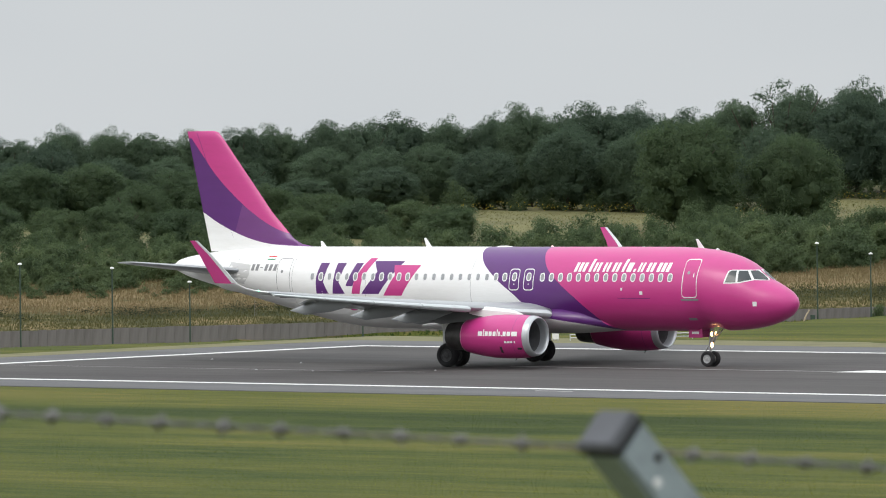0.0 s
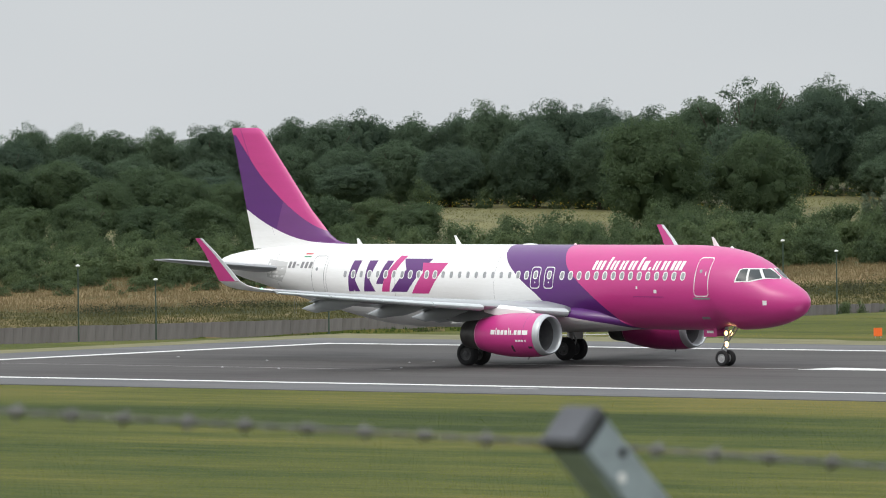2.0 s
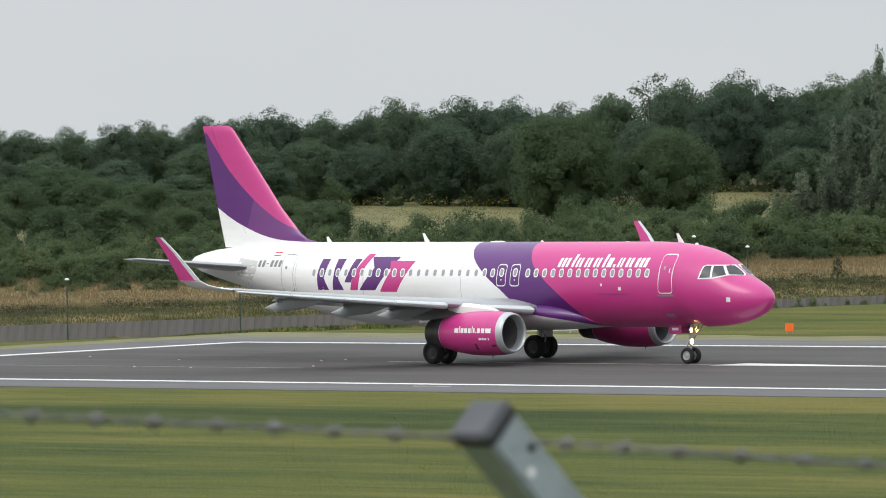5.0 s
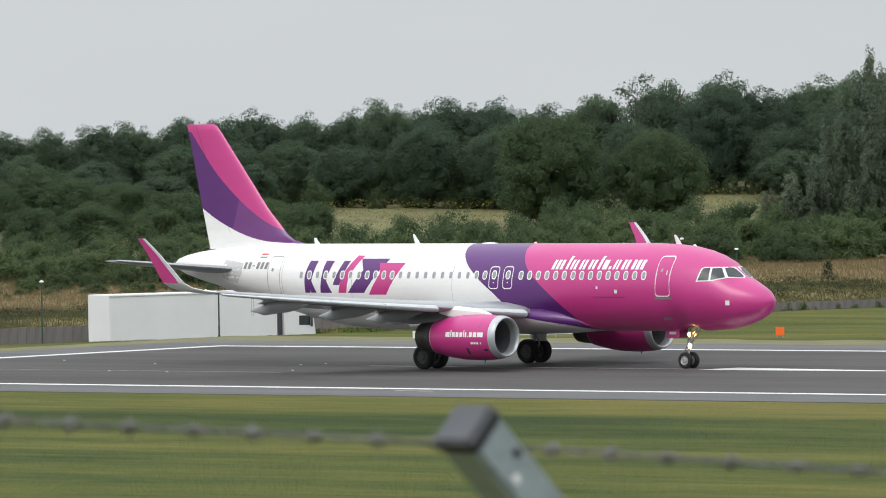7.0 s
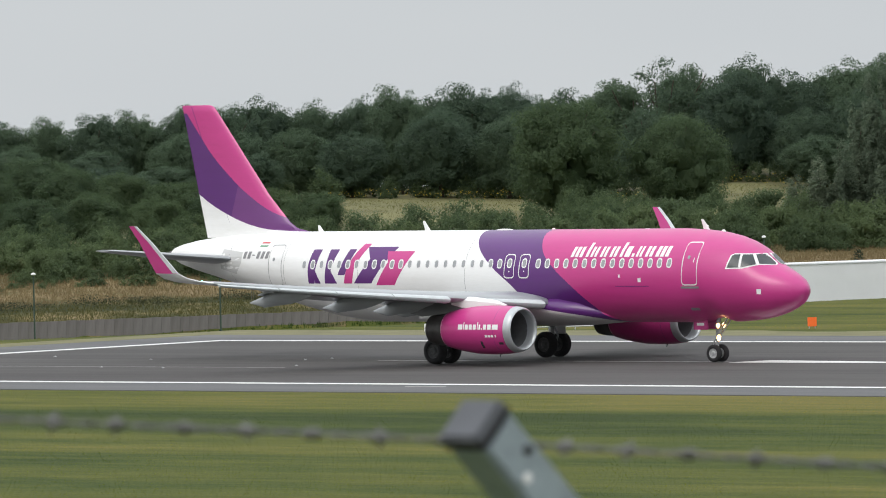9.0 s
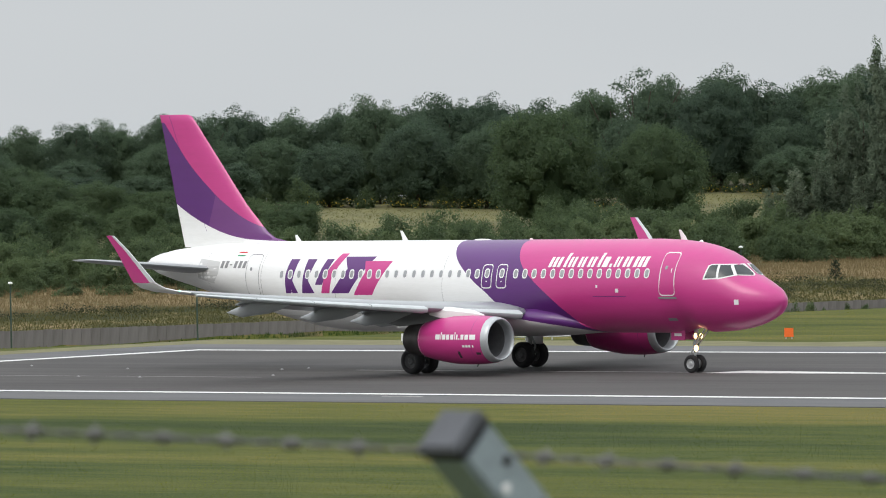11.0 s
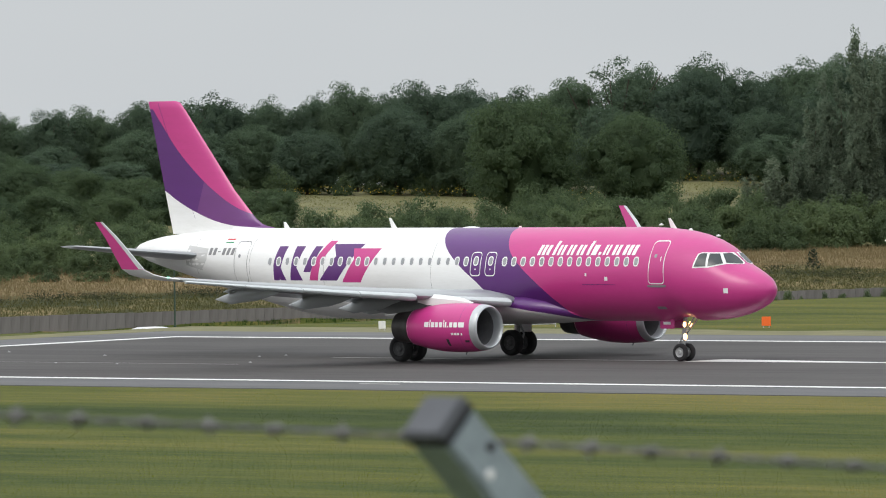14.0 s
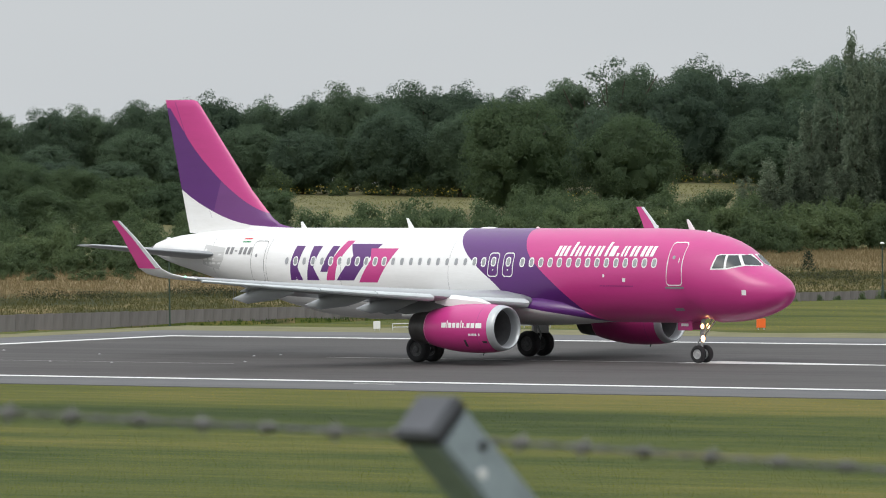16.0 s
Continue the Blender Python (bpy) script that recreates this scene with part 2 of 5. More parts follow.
def grass_material(name="mown_grass", blade=False):
    """Mown airfield grass: bands along the runway, patches, fine grain."""
    m = Nodes(name)
    flat = m.coords(1, 1, 1, -RW_ANG)
    sep = m.n.new("ShaderNodeSeparateXYZ")
    m.l.new(flat, sep.inputs[0])
    wander = m.math("MULTIPLY", m.math("SUBTRACT", m.noise(0.035, 3, 0.5, m.coords(0.5, 1, 1, -RW_ANG)), 0.5), 14.0)
    across = m.math("ADD", m.math("MULTIPLY", sep.outputs["Y"], -1.0), wander)
    bands = float_curve(m, across, 170, 250, -0.1, 0.1, [(170, 0.01), (184, 0.02), (191, 0.005), (197, -0.025), (201, 0.02), (207, -0.005), (212, -0.05), (222, -0.06), (227, -0.015), (232, 0.06), (241, 0.06), (250, 0.02)])
    streak = m.noise(0.16, 5, 0.62, m.coords(0.10, 1.0, 1, -RW_ANG))
    patch = m.noise(0.16, 5, 0.65, m.coords(0.35, 1.0, 1, -RW_ANG))
    grain = m.noise(5.0, 5, 0.7, m.coords(2.0, 0.35, 1))
    tuft = m.noise(0.8, 5, 0.7, m.coords(0.22, 1.0, 1, -RW_ANG))
    f = m.math("ADD", m.math("ADD", m.math("MULTIPLY", streak, 0.3), m.math("MULTIPLY", patch, 0.3)), m.math("ADD", bands, m.math("MULTIPLY", tuft, 0.2)))
    if blade:
        f = m.math("ADD", f, 0.1)
    else:
        f = m.math("ADD", f, m.math("MULTIPLY", grain, 0.2))
    c = m.ramp(f, (0.40, (0.027, 0.043, 0.009)), (0.465, (0.050, 0.068, 0.014)), (0.535, (0.083, 0.092, 0.019)), (0.62, (0.138, 0.122, 0.034)))
    if blade:
        isl = m.n.new("ShaderNodeNewGeometry").outputs["Random Per Island"]
        c = m.mix(1.0, c, m.ramp(isl, (0.0, (1.6, 1.55, 1.4)), (1.0, (2.3, 2.15, 1.9))), "MULTIPLY")
    else:
        m.bump(grain, 0.2, 0.04)
    mat = m.done(c, 0.88, spec=0.10)
    if blade:
        m.translucent(c, 0.5)
    return mat


def asphalt_material(name, lo, hi):
    """Worn asphalt: long dark wheel tracks, patches, seams of tar and grit."""
    m = Nodes(name)
    tracks = m.noise(0.16, 4, 0.6, m.coords(0.06, 1.0, 1, -RW_ANG))
    along = m.noise(0.5, 5, 0.65, m.coords(0.12, 1.2, 1, -RW_ANG))
    patch = m.noise(0.07, 4, 0.6)
    grit = m.noise(9.0, 3, 0.7)
    f = m.math("ADD", m.math("ADD", m.math("MULTIPLY", along, 0.25), m.math("MULTIPLY", tracks, 0.35)), m.math("ADD", m.math("MULTIPLY", patch, 0.2), m.math("MULTIPLY", grit, 0.2)))
    m.bump(grit, 0.3, 0.01)
    c = m.ramp(f, (0.38, tuple(v * 0.86 for v in lo)), (0.5, tuple((p + q) / 2 for p, q in zip(lo, hi))), (0.6, hi))
    seam = m.noise(0.9, 2, 0.5, m.coords(0.015, 1.0, 1, -RW_ANG))
    line = m.ramp(m.math("ABSOLUTE", m.math("SUBTRACT", seam, 0.5)), (0.0, (0.72, 0.72, 0.72)), (0.012, (1, 1, 1)))
    return m.done(m.mix(1.0, c, line, "MULTIPLY"), 0.85, spec=0.35)


M_GRASS = grass_material()
M_ASPH = asphalt_material("runway_asphalt", (0.046, 0.042, 0.041), (0.082, 0.076, 0.073))
M_SHOULD = asphalt_material("shoulder_asphalt", (0.088, 0.088, 0.091), (0.138, 0.138, 0.141))
M_LINE = mottled("worn_white_paint", (0.72, 0.72, 0.70), 0.7, 0, 0.25, 1.2)
M_LINE_DULL = mottled("faded_line", (0.34, 0.33, 0.33), 0.8, 0, 0.3, 1.2)
M_ROAD = asphalt_material("road_asphalt", (0.05, 0.05, 0.052), (0.09, 0.09, 0.09))
M_WALL = mottled("weathered_concrete_panel", (0.255, 0.232, 0.238), 0.9, 0, 0.3, 0.6, bump=0.01, fine=8)
M_GALV = mottled("galvanised_steel", (0.33, 0.385, 0.42), 0.5, 0.35, 0.35, 7)
M_CAP = mottled("dark_plastic_cap", (0.078, 0.082, 0.094), 0.6, 0, 0.2, 9)
M_RAIL = mottled("pale_galvanised_rail", (0.55, 0.56, 0.56), 0.5, 0.2, 0.15, 3)
M_RIM = mottled("rubber_rim", (0.022, 0.022, 0.026), 0.7, 0, 0.2, 9)
M_WIRE = mottled("rusted_wire", (0.17, 0.17, 0.165), 0.7, 0.4, 0.3, 20)
M_POLE = mottled("green_lamp_post", (0.045, 0.075, 0.055), 0.5, 0.2, 0.2, 4)
M_ORANGE = mottled("orange_board", (1.0, 0.17, 0.025), 0.6, 0, 0.1, 3)
M_BOARD = mottled("white_board", (0.8, 0.8, 0.8), 0.6, 0, 0.1, 3)
M_BARK = mottled("bark", (0.085, 0.068, 0.05), 0.95, 0, 0.4, 4, bump=0.03)


def leaf_material(name, dark, light, warm=None):
    m = Nodes(name)
    isl = m.n.new("ShaderNodeNewGeometry").outputs["Random Per Island"]
    obj = m.n.new("ShaderNodeObjectInfo").outputs["Random"]
    big = m.noise(0.35, 3)
    f = m.math("ADD", m.math("ADD", m.math("MULTIPLY", isl, 0.3), m.math("MULTIPLY", obj, 0.42)), m.math("MULTIPLY", big, 0.28))
    c = m.ramp(f, (0.2, dark), (0.75, light), (0.95, warm or light))
    mat = m.done(c, 0.6, spec=0.2)
    m.translucent(c, 0.58)
    return mat


M_OAK = leaf_material("oak_leaves", (0.066, 0.103, 0.072), (0.110, 0.162, 0.094))
M_LIGHT = leaf_material("maple_leaves", (0.066, 0.106, 0.058), (0.104, 0.150, 0.068), (0.138, 0.144, 0.074))
M_POPLAR = leaf_material("white_poplar_leaves", (0.115, 0.155, 0.108), (0.22, 0.27, 0.185), (0.36, 0.41, 0.32))
M_SHRUB = leaf_material("shrub_leaves", (0.076, 0.114, 0.057), (0.140, 0.187, 0.085), (0.20, 0.212, 0.11))
M_DRY = leaf_material("dry_grass", (0.185, 0.145, 0.076), (0.235, 0.182, 0.098), (0.275, 0.21, 0.118))
M_ROUGH = leaf_material("rough_green_grass", (0.075, 0.08, 0.03), (0.125, 0.118, 0.045), (0.165, 0.135, 0.06))
M_CLEAR = leaf_material("clearing_grass", (0.13, 0.127, 0.042), (0.172, 0.162, 0.058), (0.205, 0.178, 0.075))
M_BLADE = grass_material("grass_blades", True)
M_WEED = leaf_material("dock_weeds", (0.035, 0.042, 0.022), (0.075, 0.08, 0.036), (0.12, 0.09, 0.045))
M_GREENV = leaf_material("lush_grass", (0.035, 0.07, 0.016), (0.07, 0.125, 0.028))
M_YOUNG = leaf_material("young_tree_leaves", (0.02, 0.034, 0.02), (0.04, 0.06, 0.034))
M_YELLOW = leaf_material("yellow_flowers", (0.30, 0.25, 0.04), (0.42, 0.34, 0.05))


def field_material():
    """Rough meadow behind the wall: green-brown growth, a dark weedy band, then straw."""
    m = Nodes("meadow")
    turned = m.coords(1, 1, 1, -radians(32.34))
    sep = m.n.new("ShaderNodeSeparateXYZ")
    m.l.new(turned, sep.inputs[0])
    wander = m.math("MULTIPLY", m.math("SUBTRACT", m.noise(0.12, 4, 0.6), 0.5), 9.0)
    east = m.math("DIVIDE", m.math("SUBTRACT", sep.outputs["X"], 226.5), 30.0, True)
    deep = m.math("SUBTRACT", m.math("ADD", m.math("SUBTRACT", sep.outputs["Y"], 360.9), wander), m.math("MULTIPLY", east, 3.0))
    bands = float_curve(m, deep, 0, 60, -0.12, 0.12, [(0, -0.02), (7, -0.03), (12, -0.035), (15, -0.085), (18, -0.085), (21, 0.01), (25, 0.06), (36, 0.045), (45, 0.0), (60, 0.0)])
    big = m.noise(0.16, 5, 0.7)
    fine = m.noise(1.6, 5, 0.75, m.coords(1.5, 0.4, 1))
    f = m.math("ADD", m.math("ADD", m.math("MULTIPLY", big, 0.62), m.math("MULTIPLY", fine, 0.38)), bands)
    m.bump(fine, 0.4, 0.2)
    return m.done(m.ramp(f, (0.37, (0.036, 0.042, 0.018)), (0.46, (0.088, 0.083, 0.034)), (0.53, (0.175, 0.136, 0.066)), (0.64, (0.255, 0.19, 0.105))), 0.9, spec=0.1)


M_FIELD = field_material()
M_VERGE = mottled("dry_verge_grass", (0.165, 0.155, 0.072), 0.95, 0, 0.35, 0.5, bump=0.02, fine=5.0)
M_SCRUB = mottled("scrub_floor", (0.138, 0.132, 0.048), 0.9, 0, 0.5, 0.2, fine=2.0)


# ---- mesh helpers ----
def link(name, bm, material, parent=None, label="", smooth=False):
    me = bpy.data.meshes.new(name)
    bmesh.ops.recalc_face_normals(bm, faces=bm.faces)
    bm.to_mesh(me)
    bm.free()
    mats = material if isinstance(material, (list, tuple)) else [material]
    for mt in mats:
        me.materials.append(mt)
    if smooth:
        for p in me.polygons:
            p.use_smooth = True
        me.set_sharp_from_angle(angle=radians(42))
    ob = new(name, me)
    if parent is not None:
        ob.parent = parent
    if label:
        ob["label"] = label
    return ob


def part(name, bm, material, parent, label="", smooth=False):
    return link(name, bm, material, parent, label, smooth)


def empty(name, m=Matrix()):
    ob = new(name)
    ob.matrix_basis = m
    ob.empty_display_size = 0.2
    return ob


def box(bm, lo, hi, bevel=0.0, m=None):
    """An axis-aligned box between two corners, with softened edges."""
    c = [(a + b) / 2 for a, b in zip(lo, hi)]
    s = [abs(b - a) for a, b in zip(lo, hi)]
    got = bmesh.ops.create_cube(bm, size=1, matrix=Matrix.LocRotScale(c, None, s))["verts"]
    if bevel:
        edges = list({e for v in got for e in v.link_edges})
        got = bmesh.ops.bevel(bm, geom=edges, offset=bevel, segments=2, affect="EDGES")["verts"]
    if m is not None:
        bmesh.ops.transform(bm, matrix=m, verts=[v for v in got if v.is_valid])
    return bm


def rod(bm, a, b, r1, r2=None, seg=10):
    """A tapered round bar from a to b."""
    a, b = Vector(a), Vector(b)
    d = b - a
    m = Matrix.Translation((a + b) / 2) @ d.to_track_quat("Z", "Y").to_matrix().to_4x4()
    bmesh.ops.create_cone(bm, cap_ends=True, segments=seg, radius1=r1, radius2=r1 if r2 is None else r2, depth=d.length, matrix=m)
    return bm


def loft(bm, rings, closed=True, caps=True):
    """A skin through rings of equal length."""
    vs = [[bm.verts.new(p) for p in ring] for ring in rings]
    n = len(rings[0])
    for r0, r1 in zip(vs, vs[1:]):
        for i in range(n if closed else n - 1):
            j = (i + 1) % n
            bm.faces.new((r0[i], r0[j], r1[j], r1[i]))
    if caps and closed:
        bm.faces.new(vs[0])
        bm.faces.new(vs[-1])
    return bm


def spin(bm, profile, y0, z0, seg=40, axis="x"):
    """A body of revolution about the x axis through (y0, z0): profile of (x, r)."""
    rings = []
    for x, r in profile:
        rings.append([(x, y0 + r * math.cos(2 * math.pi * i / seg), z0 + r * math.sin(2 * math.pi * i / seg)) for i in range(seg)])
    return loft(bm, rings, True, False)


# ---- ground ----
WALL_P, WALL_D = Vector((-27.0, 410.0, 0)), Vector((0.845, 0.535, 0)).normalized()
WALL_N = Vector((-WALL_D.y, WALL_D.x, 0))


def behind(x, y):
    """Distance behind the roadside wall."""
    return (Vector((x, y, 0)) - WALL_P).dot(WALL_N)


def bank(x, d):
    """The grass swells towards the far side of the apron."""
    k = min(1.0, max(0.0, (x - 2) / 20))
    return 0.25 * k * k * (3 - 2 * k) * float(np.interp(d, [-70, -45, -13, -9], [0, 0.15, 1.0, 0.0]))


def ground_z(x, y):
    near = float(np.interp(y, [-100, 48, 120, 170, 200], [14.485, 8.165, 3.2, 0.7, 0]))
    d = behind(x, y)
    if y < 200:
        return near
    foot = float(np.interp(x, [-34, -24, -12, 4], [-1.5, -0.85, -0.25, -0.3]))
    k = min(1.0, max(0.0, (x - 1) / 18))
    e = min(1.0, max(0.0, (x - 11) / 7))
    rise = 1.4 * e * e * (3 - 2 * e) * float(np.interp(d, [58, 88], [0, 1]))
    return rise + float(np.interp(d, [-17 + 7 * k, -12 + 2.5 * k, -9, -3.5, 0.0, 0.9, 36, 60, 85, 100, 115, 150, 300, 900], [0, -1.2, -1.85, -1.85, foot, -0.05, 1.45, 2.0, 3.4, 4.5, 5.3, 5.3, 0.0, -25.0])) + bank(x, d)


def build_ground():
    xs = [-2500, -1200, -600, -300, -180] + list(np.arange(-120, 121, 4.0)) + [180, 300, 600, 1200, 2500]
    ys = [-600, -100, 0, 28, 48] + list(np.arange(60, 380, 10.0)) + list(np.arange(380, 480, 1.5)) + list(np.arange(480, 760, 10.0)) + [800, 1000, 1500, 2500, 4000]
    bm = bmesh.new()
    grid = [[bm.verts.new((x, y, ground_z(x, y))) for x in xs] for y in ys]
    for r0, r1 in zip(grid, grid[1:]):
        for i in range(len(xs) - 1):
            f = bm.faces.new((r0[i], r0[i + 1], r1[i + 1], r1[i]))
            c = f.calc_center_median()
            dist = behind(c.x, c.y) if c.y > 300 else -1
            f.material_index = 2 if dist > (47 if c.x > 10 else 40) else 1 if dist > 0.4 else 0
    tagged(link("ground", bm, [M_GRASS, M_FIELD, M_SCRUB], smooth=True), "mown airfield grass with rough meadow behind the road", "ground", kind="structure")


def rw(a, b, z=0.0):
    """A place on the runway: a metres along, b metres across."""
    v = RU * a + RN * b
    return (v.x, v.y, z)


def slab(name, corners, top, material, label, category, thick=0.06):
    bm = bmesh.new()
    lo = [bm.verts.new((x, y, top - thick)) for x, y, _ in corners]
    hi = [bm.verts.new((x, y, top)) for x, y, _ in corners]
    bm.faces.new(hi)
    bm.faces.new(lo[::-1])
    for i in range(len(lo)):
        j = (i + 1) % len(lo)
        bm.faces.new((lo[i], lo[j], hi[j], hi[i]))
    return tagged(link(name, bm, material), label, category, kind="structure")


B_NEAR, B_FAR, A_END = 247.4, 292.5, 243.5


def build_runway():
    slab("runway_shoulder", [rw(-900, 240.9), rw(A_END + 6.3, 240.9), rw(A_END + 6.9, 300.5), rw(-900, 300.8)], 0.03, M_SHOULD, "pale grey asphalt shoulder round the runway", "runway shoulder")
    slab("runway", [rw(-900, B_NEAR - 0.2), rw(A_END + 0.3, B_NEAR - 0.2), rw(A_END + 0.3, B_FAR + 0.2), rw(-900, B_FAR + 0.2)], 0.05, M_ASPH, "dark worn asphalt runway", "runway", 0.04)
    slab("dry_verge", [rw(-900, 300.9), rw(A_END + 7.2, 300.7), rw(A_END + 6.6, 240.9), rw(A_END + 10.0, 240.9), rw(A_END + 11.0, 307.5), rw(-900, 307.9)], 0.02, M_VERGE, "dry khaki strip of grass along the runway shoulder", "grass verge", 0.05)
    def stripe(name, c, material, label):
        slab(name, c, 0.056, material, label, "runway marking", 0.01)
    w = 0.45
    stripe("edge_line_near", [rw(-900, B_NEAR - w), rw(A_END, B_NEAR - w), rw(A_END, B_NEAR + w), rw(-900, B_NEAR + w)], M_LINE, "white painted runway edge line")
    stripe("edge_line_far", [rw(-900, B_FAR - w), rw(A_END, B_FAR - w), rw(A_END, B_FAR + w), rw(-900, B_FAR + w)], M_LINE, "white painted runway edge line")
    stripe("end_line", [rw(A_END - 0.9, B_NEAR + w), rw(A_END + 0.1, B_NEAR + w), rw(A_END + 0.1, B_FAR - w), rw(A_END - 0.9, B_FAR - w)], M_LINE, "white painted line across the runway end")


build_ground()
build_runway()
slab("road", [tuple(WALL_P + WALL_D * a + WALL_N * b) for a, b in ((-900, -8.9), (900, -8.9), (900, -3.6), (-900, -3.6))], -1.80, M_ROAD, "sunken dark asphalt road behind the airfield", "road")


# ---- the airliner: x runs aft from the nose, y to starboard, z up from the wheels ----
ZC, RY, RZ = 3.79, 1.975, 2.06
NOSE = [  # x, top, bottom, half width, about the fuselage's centre line
    (0.04, -0.62, -0.70, 0.04), (0.09, -0.47, -0.88, 0.24), (0.23, -0.27, -1.10, 0.47), (0.47, -0.06, -1.31, 0.71), (0.82, 0.14, -1.49, 0.93), (1.2, 0.33, -1.64, 1.12),
    (1.6, 0.52, -1.76, 1.28), (1.9, 0.74, -1.83, 1.38), (2.3, 1.06, -1.90, 1.49), (2.7, 1.33, -1.95, 1.59), (3.2, 1.56, -1.99, 1.69), (3.8, 1.75, -2.02, 1.79),
    (4.6, 1.91, -1.80, 1.88), (5.6, 2.01, -2.06, 1.945), (6.8, 2.06, -2.06, 1.975)]
TAIL = [
    (24.0, 2.06, -2.06, 1.975), (25.5, 2.06, -1.98, 1.975), (27.0, 2.06, -1.78, 1.96), (28.5, 2.06, -1.47, 1.92), (30.0, 2.05, -1.12, 1.84), (31.5, 2.02, -0.76, 1.71),
    (33.0, 1.96, -0.40, 1.50), (34.5, 1.84, -0.03, 1.20), (35.8, 1.70, 0.27, 0.88), (36.8, 1.52, 0.54, 0.56), (37.35, 1.36, 0.76, 0.34), (37.57, 1.2, 0.92, 0.2)]
STATIONS = NOSE + [(x, 2.06, -2.06, 1.975) for x in (9, 11, 13, 15, 17, 19, 21, 22.5)] + TAIL


def hull(x):
    """Centre height, half height and half width of the fuselage at x."""
    xs = [s[0] for s in STATIONS]
    top, bot, w = (float(np.interp(x, xs, [s[k] for s in STATIONS])) for k in (1, 2, 3))
    return ZC + (top + bot) / 2, (top - bot) / 2, w


def skin(x, z, side=1, out=0.0):
    """The place on the fuselage's skin at x and height z, out metres proud of it."""
    zc, h, w = hull(x)
    s = max(-0.999, min(0.999, (z - zc) / h))
    c = math.sqrt(1 - s * s)
    n = Vector((0, c / w, s / h)).normalized()
    return Vector((x, side * (w * c + n.y * out), z + n.z * out))


def decal(bm, outline, side=1, out=0.008, step=0.25, xstep=0.6):
    """A thin painted shape on the skin: outline of (x, z), cut into strips so that it follows the curve."""
    face = bm.faces.new([bm.verts.new((x, 0, z)) for x, z in outline])
    pieces = [face]
    for axis, stride in ((2, step), (0, xstep)):
        vals = [p[axis // 2] for p in outline]
        at = min(vals) + stride
        no = (1, 0, 0) if axis == 0 else (0, 0, 1)
        while at < max(vals) - 1e-4:
            geom = pieces + list({e for f in pieces for e in f.edges}) + list({v for f in pieces for v in f.verts})
            res = bmesh.ops.bisect_plane(bm, geom=geom, plane_co=[c * at for c in no], plane_no=no)
            pieces = [g for g in res["geom"] if isinstance(g, bmesh.types.BMFace)]
            at += stride
    new_faces = pieces
    done = set()
    for f in new_faces:
        for v in f.verts:
            if v not in done:
                done.add(v)
                v.co = skin(v.co.x, v.co.z, side, out)


def oval(cx, cz, w, h, power=2.6, n=16):
    pts = []
    for i in range(n):
        a = 2 * math.pi * i / n
        c, s = math.cos(a), math.sin(a)
        pts.append((cx + w / 2 * abs(c) ** (2 / power) * (1 if c >= 0 else -1), cz + h / 2 * abs(s) ** (2 / power) * (1 if s >= 0 else -1)))
    return pts


def band(bm, outline, width, side=1, out=0.01, depth=0.012):
    """A raised closed strip along an outline on the skin."""
    cx = sum(p[0] for p in outline) / len(outline)
    cz = sum(p[1] for p in outline) / len(outline)
    inner = []
    for x, z in outline:
        d = math.hypot(x - cx, z - cz)
        k = max(0.0, 1 - width / d)
        inner.append((cx + (x - cx) * k, cz + (z - cz) * k))
    a = [bm.verts.new(skin(x, z, side, out)) for x, z in outline]
    b = [bm.verts.new(skin(x, z, side, out)) for x, z in inner]
    n = len(a)
    for i in range(n):
        j = (i + 1) % n
        bm.faces.new((a[i], a[j], b[j], b[i]))
    return inner


def rounded(x0, x1, z0, z1, r=0.12, seg=4, lean=0.0, fine=3):
    """A rounded upright rectangle of (x, z)."""
    pts = []
    for cx, cz, a0 in ((x1 - r, z1 - r, 0), (x0 + r, z1 - r, 90), (x0 + r, z0 + r, 180), (x1 - r, z0 + r, 270)):
        for k in range(seg + 1):
            a = radians(a0 + 90 * k / seg)
            pts.append((cx + r * math.cos(a), cz + r * math.sin(a)))
    full = []
    for p, q in zip(pts, pts[1:] + pts[:1]):
        full.append(p)
        if abs(p[1] - q[1]) > 0.4:
            for k in range(1, 6):
                full.append((p[0] + (q[0] - p[0]) * k / 6, p[1] + (q[1] - p[1]) * k / 6))
    return full


def foil(le, chord, y, z, thick, cant=0.0, n=14, camber=0.02):
    """One wing section: leading edge, chord, place and thickness; cant turns it upright for a winglet."""
    pts = []
    xs = [(1 - math.cos(math.pi * i / n)) / 2 for i in range(n + 1)]
    def half(t):
        return thick * chord * 5 * (0.2969 * math.sqrt(t) - 0.126 * t - 0.3516 * t * t + 0.2843 * t ** 3 - 0.1015 * t ** 4)
    up = [(t, camber * chord * 4 * t * (1 - t) + half(t)) for t in xs]
    dn = [(t, camber * chord * 4 * t * (1 - t) - half(t)) for t in xs[1:-1]][::-1]
    for t, h in up + dn:
        pts.append((le + t * chord, y - h * math.sin(cant), z + h * math.cos(cant)))
    return pts


def mirrored(rings, side):
    return [[(x, side * y, z) for x, y, z in r] for r in rings]


